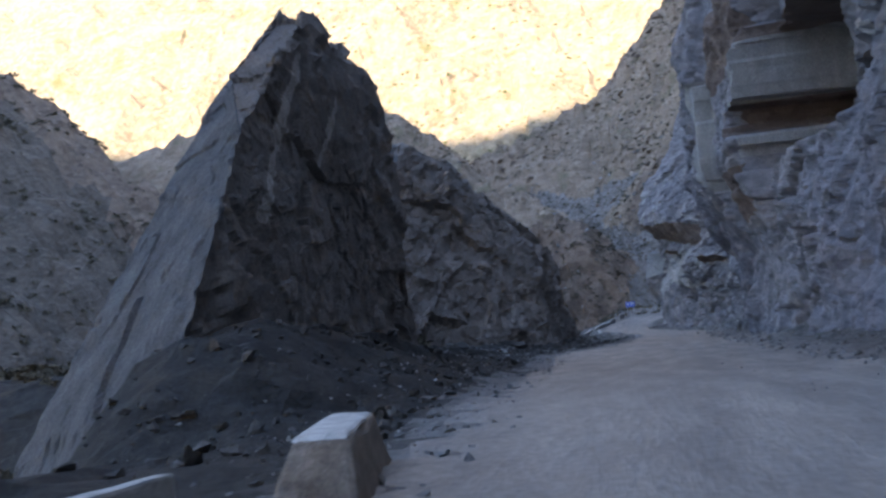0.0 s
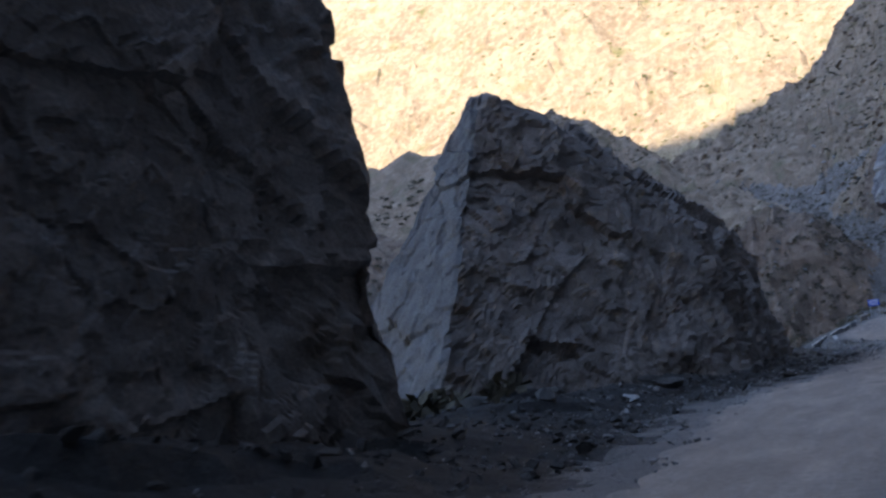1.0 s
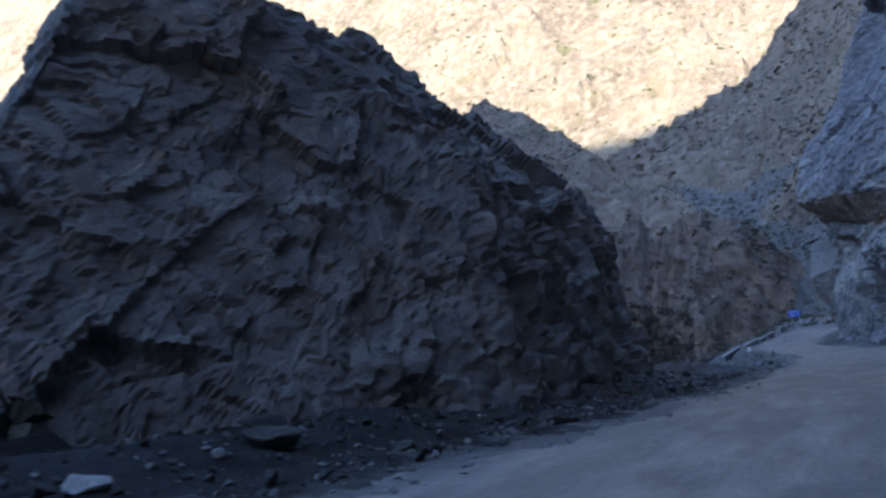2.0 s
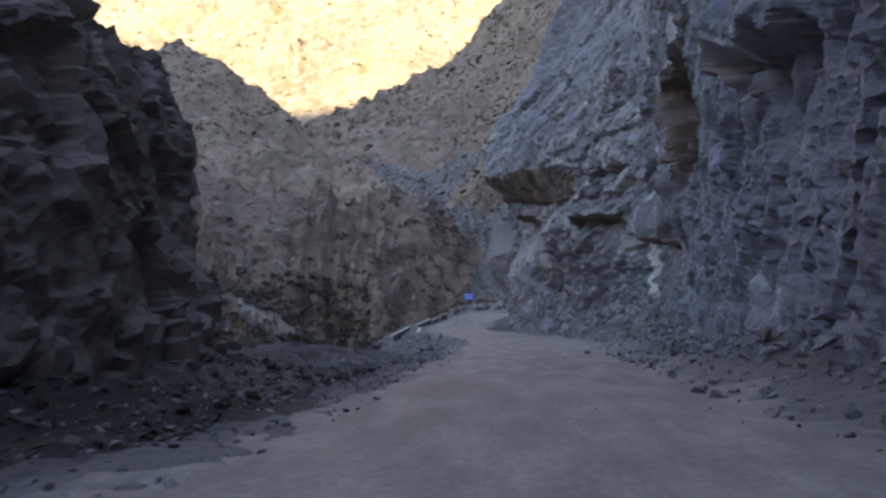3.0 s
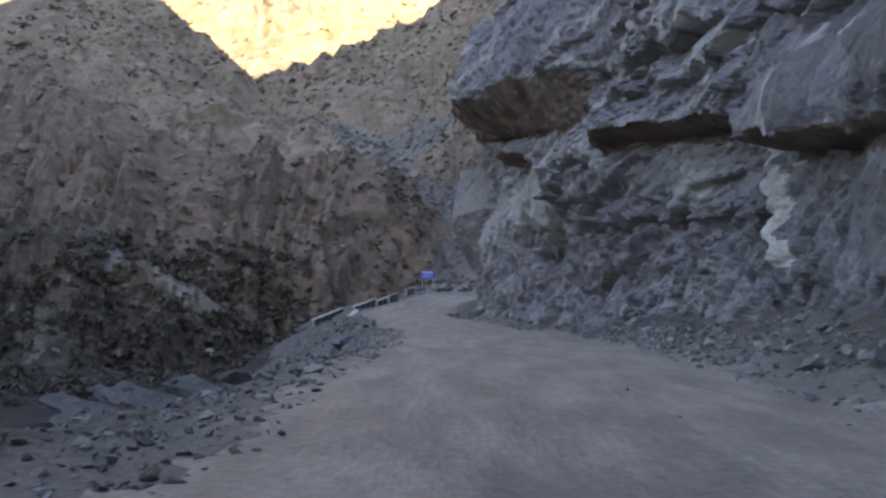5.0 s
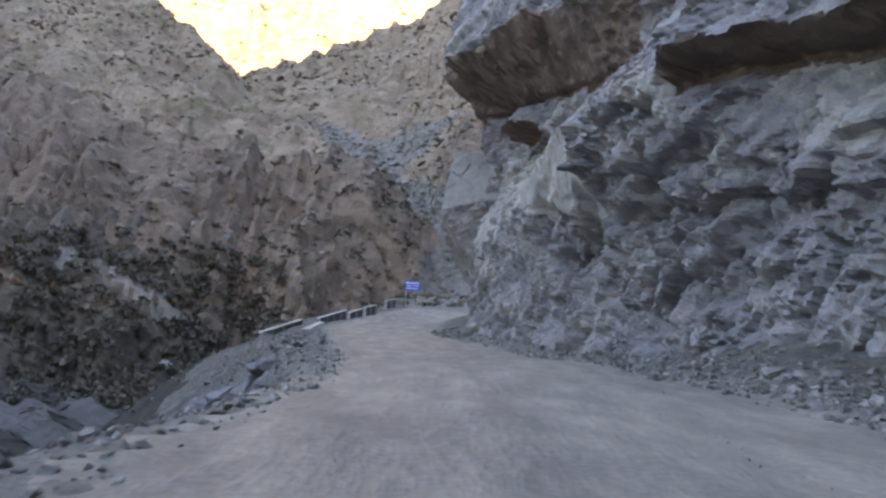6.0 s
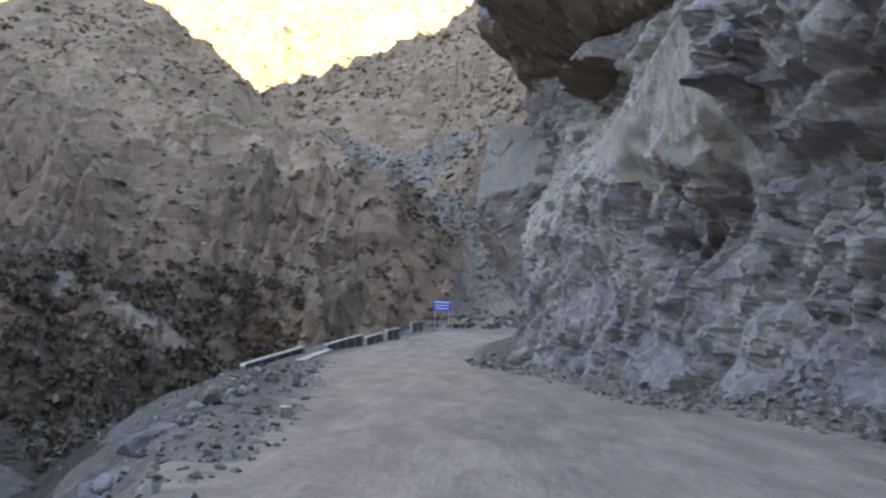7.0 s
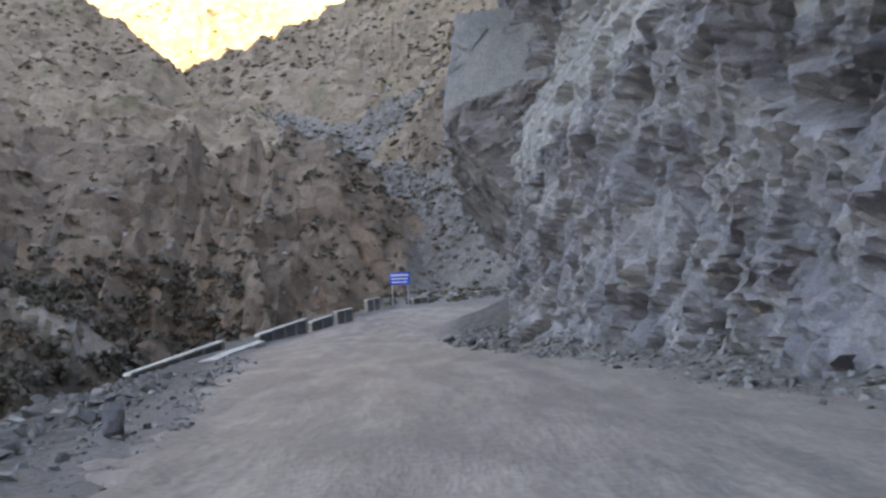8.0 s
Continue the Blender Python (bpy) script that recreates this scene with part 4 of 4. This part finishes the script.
DARK_LEAVES = rock_material("dark_thorn_leaves", (0.1, 0.087, 0.069), (0.07, 0.062, 0.05), (0.145, 0.127, 0.1), scale=1.0, bump=0.0, island=0.4)
BUSHES = [leaf_shape(300 + k, 25) for k in range(8)]


def on_hills(n, x0, x1, y0, y1):
    x, y = rng.uniform(x0, x1, n), rng.uniform(y0, y1, n)
    z = np.maximum(hills_z(x, y), valley_z(x, y))
    clump = 0.55 * fbm(np.stack([x, y, 0 * x], 1) * 0.05, 2, 301) + rng.random(n) - 0.4
    keep = clump > 0.05
    return np.stack([x, y, z - 0.05], 1)[keep]


p = on_hills(6000, -120, 30, 205, 350)
tagged(scatter("hillside_scrub", BUSHES, p, rng.uniform(0.4, 1.7, len(p)), OLIVE, 7, 0.15), "dark olive scrub scattered over the hillside", "shrubs", kind="stuff")
p = on_hills(4500, -120, 30, 205, 350)
tagged(scatter("dry_scrub", BUSHES, p, rng.uniform(0.5, 1.5, len(p)), STRAW, 8, 0.15), "straw-brown dry scrub scattered over the hillside", "shrubs", kind="stuff")
p = on_hills(7500, -110, 0, 205, 300)
p = p[(p[:, 2] < 26 + 18 * fbm(p * 0.03, 2, 321)) & (along(p[:, 0], p[:, 1], GULLY) > 2)]
tagged(scatter("lower_scrub", BUSHES, p, rng.uniform(0.5, 1.7, len(p)), OLIVE, 19, 0.15), "dense dark scrub on the lower hillside", "shrubs", kind="stuff")
p = on_hills(1800, -260, -120, 180, 330)
tagged(scatter("mountain_scrub", BUSHES, p, rng.uniform(1.5, 4.0, len(p)), OLIVE, 9, 0.15), "dark scrub on the far side valley", "shrubs", kind="stuff")
p = on_hills(1500, -70, 10, 200, 330)
tagged(scatter("hillside_stones", STONES, p, 0.4 + 2.2 * rng.random(len(p)) ** 4, STONE, 12), "grey boulders and stones lying on the hillside", "rubble", kind="stuff")
p = on_hills(2600, -130, 30, 205, 350)
p = p[np.minimum(along(p[:, 0], p[:, 1], GULLY), along(p[:, 0], p[:, 1], SIDE_SCREE)) > 1]
tagged(scatter("hillside_outcrops", STONES, p - (0, 0, 0.5), 0.9 + 3.6 * rng.random(len(p)) ** 2.5, HILL, 13, 0.5), "brown rock outcrops breaking through the hillside", "rock outcrops", kind="stuff")
n = 2600
line = np.array(GULLY)
k = rng.random(n) * (len(line) - 1.001)
i = k.astype(int)
c = line[i] + (line[i + 1] - line[i]) * (k - i)[:, None]
x, y = c[:, 0] + rng.normal(0, 0.55, n) * c[:, 2], c[:, 1] + rng.normal(0, 0.55, n) * c[:, 2]
tagged(scatter("gully_scree", STONES, np.stack([x, y, np.maximum(hills_z(x, y), valley_z(x, y))], 1), 0.25 + 1.7 * rng.random(n) ** 4, SCREE, 14), "pale grey broken stones filling the gully", "scree", kind="stuff")
x, y = rng.uniform(-60, -8, 2600), rng.uniform(84, 200, 2600)
keep = (fbm(np.stack([x, y, 0 * x], 1) * 0.05, 3, 313) + 1.4 - np.hypot((x + 25) / 30, (y - 145) / 60) > 0.1) & (left_edge(y) - x > 3.5 + 3 * rng.random(2600)) & (np.hypot((x + 24) / 15, (y - 142) / 21) > 0.8 + 0.4 * rng.random(2600)) & (rng.random(2600) < 0.25 + 0.75 * smooth(5, 14, left_edge(y) - x))
x, y = x[keep], y[keep]
tagged(scatter("valley_scrub", BUSHES, np.stack([x, y, valley_z(x, y) - 0.03], 1), rng.uniform(0.6, 2.2, len(x)), DARK_LEAVES, 15, 0.15), "dark dry scrub on the slope below the road", "shrubs", kind="stuff")
x, y = rng.uniform(-100, -28, 3600), rng.uniform(196, 262, 3600)
keep = fbm(np.stack([x, y, 0 * x], 1) * 0.06, 2, 311) > -0.25
x, y = x[keep], y[keep]
keep = (hills_z(x, y) < 9 + 6 * rng.random(len(x))) & (along(x, y, SIDE_SCREE) > -1.2 + 2 * rng.random(len(x)))
x, y = x[keep], y[keep]
tagged(scatter("dark_thicket", BUSHES, np.stack([x, y, np.maximum(hills_z(x, y), valley_z(x, y)) - 0.1], 1), rng.uniform(1.4, 3.8, len(x)), DARK_LEAVES, 17, 0.15), "dark thicket of dry bushes at the foot of the hillside", "shrubs", kind="stuff")
x, y = rng.uniform(-60, -12, 3000), rng.uniform(-5, 75, 3000)
keep = fbm(np.stack([x, y, 0 * x], 1) * 0.05, 3, 312) + 1.2 - np.hypot((x + 30) / 22, (y - 34) / 32) > 0.15
x, y = x[keep], y[keep]
tagged(scatter("side_valley_scrub", BUSHES, np.stack([x, y, valley_z(x, y) - 0.03], 1), rng.uniform(0.6, 2.0, len(x)), OLIVE, 16, 0.15), "dark dry scrub on the slope behind the rock fin", "shrubs", kind="stuff")
x, y = rng.uniform(-330, 60, 1200), rng.uniform(540, 760, 1200)
p = np.stack([x, y, far_z(x, y) - 0.3], 1)
tagged(scatter("sunlit_scrub", BUSHES, p, rng.uniform(1.2, 4.2, len(p)), GREEN, 10, 0.15), "yellow-green bushes on the sunlit mountain wall", "shrubs", kind="stuff")


# ---- things ----
def part(name, bm, material, parent, label=""):
    me = bpy.data.meshes.new(name)
    bm.to_mesh(me)
    bm.free()
    me.materials.append(material)
    ob = new(name, me)
    if parent is not None:
        ob.parent = parent
    if label:
        ob["label"] = label
    return ob


def box(x0, x1, y0, y1, z0, z1, bevel=0.02, taper=1.0, jig=0.0, seed=0):
    bm = bmesh.new()
    bmesh.ops.create_cube(bm, size=1)
    for v in bm.verts:
        k = taper if v.co.z > 0 else 1.0
        v.co = Vector(((x0 + x1) / 2 + v.co.x * (x1 - x0) * k, (y0 + y1) / 2 + v.co.y * (y1 - y0) * k, z0 if v.co.z < 0 else z1))
    if bevel:
        bmesh.ops.bevel(bm, geom=bm.edges[:], offset=bevel, segments=2, affect="EDGES", profile=0.6)
    if jig:
        bmesh.ops.subdivide_edges(bm, edges=[e for e in bm.edges if e.calc_length() > 0.15], cuts=3, use_grid_fill=True)
        for v in bm.verts:
            v.co += jig * noise.noise_vector(v.co * 4 + Vector((seed, 0, 0)))
    return bm


def empty(name, m):
    ob = new(name)
    ob.matrix_basis = m
    return ob


def guard_block(m, length=1.2):
    """A low masonry guard block with a whitewashed top."""
    ob = empty("guard_block", m)
    part("body", box(-0.36, 0.36, -length / 2, length / 2, -0.35, 0.55, 0.05, 0.58, 0.03, 3), STAINED, ob)
    part("cap", box(-0.2, 0.2, -length * 0.28, length * 0.28, 0.54, 0.585, 0.03, 0.9, 0.02, 5), WHITEWASH, ob, "worn whitewashed top")
    return tagged(ob, "low stone guard block with a worn whitewashed top", "guard block")


guard_block(pose(-2.4, 6.3, -0.06, 0, 0, 13), 3.2)


def ground_at(x, y):
    return float(valley_z(np.array([x]), np.array([y]))[0])


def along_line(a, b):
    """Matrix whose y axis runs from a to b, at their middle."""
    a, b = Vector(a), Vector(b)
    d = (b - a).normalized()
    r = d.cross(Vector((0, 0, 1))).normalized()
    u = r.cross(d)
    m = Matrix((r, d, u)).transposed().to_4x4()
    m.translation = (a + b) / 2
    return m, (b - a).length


def parapet(a, b, piers=4, height=0.62, deep=0.4):
    """Concrete roadside parapet: thin coping beam from a to b on piers with recessed panels."""
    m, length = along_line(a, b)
    ob = empty("parapet", m)
    part("coping", box(-0.15, 0.15, -length / 2, length / 2, -0.1, 0, 0.02, 0.97, 0.014, a[0]), WHITEWASH, ob, "pale worn coping beam")
    for k in range(piers):
        c = -length / 2 + 0.2 + k * (length - 0.4) / (piers - 1)
        part("pier", box(-0.12, 0.12, c - 0.13, c + 0.13, -height - deep, -0.102, 0.015, 1, 0.01, c), CONCRETE, ob)
    part("panel", box(-0.06, 0.05, -length / 2 + 0.1, length / 2 - 0.1, -height - deep, -0.105, 0.01, 1, 0.01, b[0]), BLUE_ROCK, ob, "dark recessed panel")
    return tagged(ob, "weathered roadside concrete parapet with pale coping and piers", "parapet", "parapets along the outer road edge")


parapet((-12.5, 150.8, 0.12), (-11.25, 159.4, 1.14), 5, 0.62, 1.4)
for a, b, n in (((-10.95, 165.2, 1.32), (-9.65, 173.4, 2.22), 5), ((-9.6, 174.6, 2.0), (-9.0, 181.0, 2.55), 3), ((-8.9, 182.0, 2.75), (-8.2, 186.6, 3.1), 3), ((-7.4, 189.6, 3.75), (-6.4, 192.4, 4.05), 3)):
    parapet(a, b, n)
for (ax, ay, bx, by) in ((-4.2, 205.5, -2.6, 208.0), (2.5, 215.0, 5.5, 218.0), (6.2, 218.6, 9.5, 221.2)):
    parapet((ax, ay, ground_at(ax, ay) + 0.6), (bx, by, ground_at(bx, by) + 0.6), 3)


def kerb_beam(a, b, width=0.5, thick=0.3):
    """Flat-topped kerb stone from a to b (top line)."""
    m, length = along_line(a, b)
    ob = empty("kerb_beam", m)
    part("beam", box(-width / 2, width / 2, -length / 2, length / 2, -thick, 0, 0.03, 0.95, 0.015, a[1]), WHITEWASH, ob)
    return tagged(ob, "long pale kerb beam lying along the road edge", "kerb", "kerb beams at the road edge")


kerb_beam((-9.1, 144.6, 0.22), (-9.3, 151.4, 0.58))
kerb_beam((-9.35, 151.6, 0.6), (-9.9, 158.6, 0.86))
kerb_beam((-9.95, 158.9, 0.85), (-10.35, 163.4, 1.0))
kerb_beam((-8.9, 138.4, 0.02), (-8.1, 142.6, 0.16), 0.6)
kerb_beam((-3.62, 4.7, 0.27), (-3.52, 5.75, 0.27), 0.16, 0.5)


def road_sign(x, y, turn):
    """Blue direction board on two posts, with white bars for its writing."""
    z = ground_at(x, y)
    ob = empty("road_sign", pose(x, y, z - 0.1, 0, 0, turn))
    board = part("board", box(-0.98, 0.98, -0.02, 0.02, 2.15, 3.35, 0.012), SIGN_BLUE, ob, "blue painted metal board")
    for k, (zz, a, b, h) in enumerate(((3.08, -0.85, 0.85, 0.15), (2.72, -0.8, 0.8, 0.1), (2.40, -0.8, 0.7, 0.1))):
        part("text_bar", box(a, b, -0.03, -0.022, zz - h / 2, zz + h / 2, 0), SIGN_WHITE, board)
    for k in (-0.75, 0.75):
        bm = bmesh.new()
        bmesh.ops.create_cone(bm, cap_ends=True, segments=12, radius1=0.05, radius2=0.05, depth=3.4, matrix=Matrix.Translation((k, 0.075, 1.55)))
        part("post", bm, POST_GREY, ob)
    return tagged(ob, "blue road sign board with white lines on two grey posts", "road sign")


def paint(name, col, rough=0.5, metal=0.0):
    m = rock_material(name, col, tuple(0.75 * c for c in col), tuple(min(1, 1.15 * c) for c in col), scale=3, rough=rough, bump=0.05, grain=0.3)
    m.node_tree.nodes["Principled BSDF"].inputs["Metallic"].default_value = metal
    return m


SIGN_BLUE, SIGN_WHITE, POST_GREY = paint("blue_sign_paint", (0.015, 0.09, 0.55)), paint("white_sign_paint", (0.75, 0.76, 0.78)), paint("galvanised_post", (0.4, 0.4, 0.4), 0.5, 0.6)
road_sign(-5.2, 203.4, 4)


def single_stone(name, x, y, size, seed, stretch=(1, 1, 1), material=STONE, label="", category="boulder", group="", turn=0.0, sink=0.12, z=None):
    """One angular stone or boulder with chipped faces."""
    vs, fs = hull_stone(seed, 0.8)
    bm = bmesh.new()
    vv = [bm.verts.new(Vector(v) * size) for v in vs]
    for f in fs:
        bm.faces.new([vv[i] for i in f])
    bmesh.ops.recalc_face_normals(bm, faces=bm.faces)
    bmesh.ops.dissolve_limit(bm, angle_limit=radians(14), verts=bm.verts, edges=bm.edges)
    bmesh.ops.bevel(bm, geom=bm.edges[:], offset=0.03 * size, segments=1, affect="EDGES")
    bmesh.ops.triangulate(bm, faces=bm.faces)
    bmesh.ops.subdivide_edges(bm, edges=bm.edges[:], cuts=3 if size > 1 else 2)
    for v in bm.verts:
        v.co += 0.05 * size * noise.noise_vector(v.co * (3.5 / size) + Vector((seed, 1, 2))) + 0.03 * size * noise.noise_vector(v.co * (9 / size) + Vector((seed, 3, 5)))
        v.co = Vector((v.co.x * stretch[0], v.co.y * stretch[1], v.co.z * stretch[2]))
    low = min(v.co.z for v in bm.verts)
    for v in bm.verts:
        v.co.z -= low
    ob = part(name, bm, material, None)
    ob.matrix_basis = pose(x, y, (ground_at(x, y) if z is None else z) - sink * size * stretch[2], 0, 0, turn)
    return tagged(ob, label or "angular grey boulder lying on the gravel", category, group)


single_stone("marker_stone", -5.2, 130.4, 0.55, 11, (0.75, 0.75, 1.15), BLUE_ROCK, "short tapered grey marker stone at the road edge", "marker stone", sink=0.03)
BOULDERS = [(3.6, 80.7, 0.42, 21), (7.3, 86.8, 0.95, 22), (5.2, 77.0, 0.4, 23), (7.6, 92, 0.8, 24), (8.3, 97, 0.6, 25), (6.6, 73.5, 0.7, 26), (7.0, 101, 0.5, 27), (5.6, 67, 0.6, 28),
            (-1.9, 91.5, 0.5, 29), (-2.4, 92.4, 0.6, 64), (-2.9, 90.2, 0.55, 31), (-4.0, 122.6, 0.32, 32), (-4.3, 121.4, 0.36, 33), (-4.6, 119.8, 0.28, 34), (-7.2, 136.5, 0.4, 35), (-6.6, 139.0, 0.45, 36),
            (-7.9, 141.0, 0.4, 37), (-9.5, 41.4, 1.1, 38), (-6.9, 44.3, 1.0, 39), (-7.7, 45.2, 0.8, 40), (-5.6, 46.0, 0.5, 41), (-7.15, 41.0, 0.7, 60), (-8.4, 38.0, 0.8, 42), (-10.8, 38.6, 1.0, 43), (-4.9, 53, 0.9, 44),
            (-4.2, 50.0, 0.7, 45), (-5.4, 51.2, 0.8, 46), (1.2, 147.5, 0.6, 51), (0.6, 150.0, 0.8, 52),
            (-0.3, 153.5, 0.7, 53), (-0.9, 155.5, 0.9, 54), (4.6, 128.0, 0.5, 55), (6.3, 122.0, 0.6, 56), (7.8, 113.0, 0.7, 57), (8.6, 107.0, 0.8, 58), (-2.35, 110.2, 0.32, 59), (-2.75, 109.6, 0.42, 61), (-1.75, 106.9, 0.22, 62), (-3.3, 109.9, 0.5, 63)]
for x, y, size, seed in BOULDERS:
    single_stone("boulder", x, y, size, seed, (1.15, 0.95, 0.7), PALE_STONE if seed == 60 else DARK_STONE if y < 60 else STONE, "", "boulder", "boulders fallen beside the road", seed * 37 % 360)
for x, y, size, seed, tall in ((-5.7, 122.6, 1.9, 61, 0.8), (-6.9, 124.8, 2.5, 62, 0.8), (-5.3, 120.9, 1.3, 63, 0.7), (-8.2, 127.2, 2.6, 64, 0.8), (-9.6, 129.8, 2.4, 65, 0.8), (-6.9, 121.8, 1.7, 66, 0.7), (-5.9, 124.6, 1.2, 67, 0.6), (-2.85, 111.4, 1.0, 68, 0.9), (-3.5, 112.8, 1.1, 69, 0.8), (-4.1, 115.4, 1.2, 70, 0.7), (-5.0, 118.6, 1.3, 71, 0.7)):
    single_stone("outcrop_rock", x, y, size, seed, (1.0, 1.2, tall), BLUE_ROCK, "grey rock outcrop breaking out of the road shoulder", "rock", "outcrop rocks on the shoulder", seed * 53 % 360, 0.4)


def bedding_slab(x, y, length, width, thick, turn, dip, roll):
    """A long plate of bedrock that shows in the stream bed, with a worn uneven edge."""
    ob = part("rock_plate", box(-length / 2, length / 2, -width / 2, width / 2, -thick / 2, thick / 2, 0.12, 0.93, 0.32, x + y), BEDROCK, None)
    ob.matrix_basis = pose(x, y, ground_at(x, y) + 0.1) @ pose(0, 0, 0, 0, 0, turn) @ pose(0, 0, 0, roll, dip, 0)
    return tagged(ob, "long tilted slab of grey bedrock in the dry stream bed", "rock", "bedrock slabs in the stream bed")


for k in range(20):
    x, y = (-17.5 - 1.55 * k + 1.5 * (k % 2), 139.0 + 2.3 * k - 2.5 * (k % 3)) if k < 11 else (-15.5 - 1.7 * (k - 11), 127.0 + 2.2 * (k - 11) - 2 * (k % 3))
    bedding_slab(x, y, 9.5 - 1.6 * (k % 3), 1.5 + 0.4 * (k % 2), 0.8, -34 - 6 * (k % 3), 5 + 3 * (k % 2), 22)


def broken_block(x, y, turn):
    """A fallen square piece of a kerb, with a worn white top, and the flat chip that broke off it."""
    ob = empty("broken_block", pose(x, y, ground_at(x, y) - 0.03, 3, -2, turn))
    part("body", box(-0.1, 0.1, -0.09, 0.09, 0, 0.2, 0.015, 0.92, 0.012, 7), CONCRETE, ob)
    part("cap", box(-0.088, 0.088, -0.078, 0.078, 0.197, 0.212, 0.006, 0.95, 0.003, 8), WHITEWASH, ob, "worn whitewashed top")
    return tagged(ob, "broken square concrete kerb block with a whitewashed top", "kerb block")


broken_block(-3.3, 121.0, 20)
single_stone("flat_stone", -3.8, 120.9, 0.34, 81, (1.3, 0.8, 0.3), STONE, "flat grey slab of stone lying on the shoulder", "stone", turn=15)
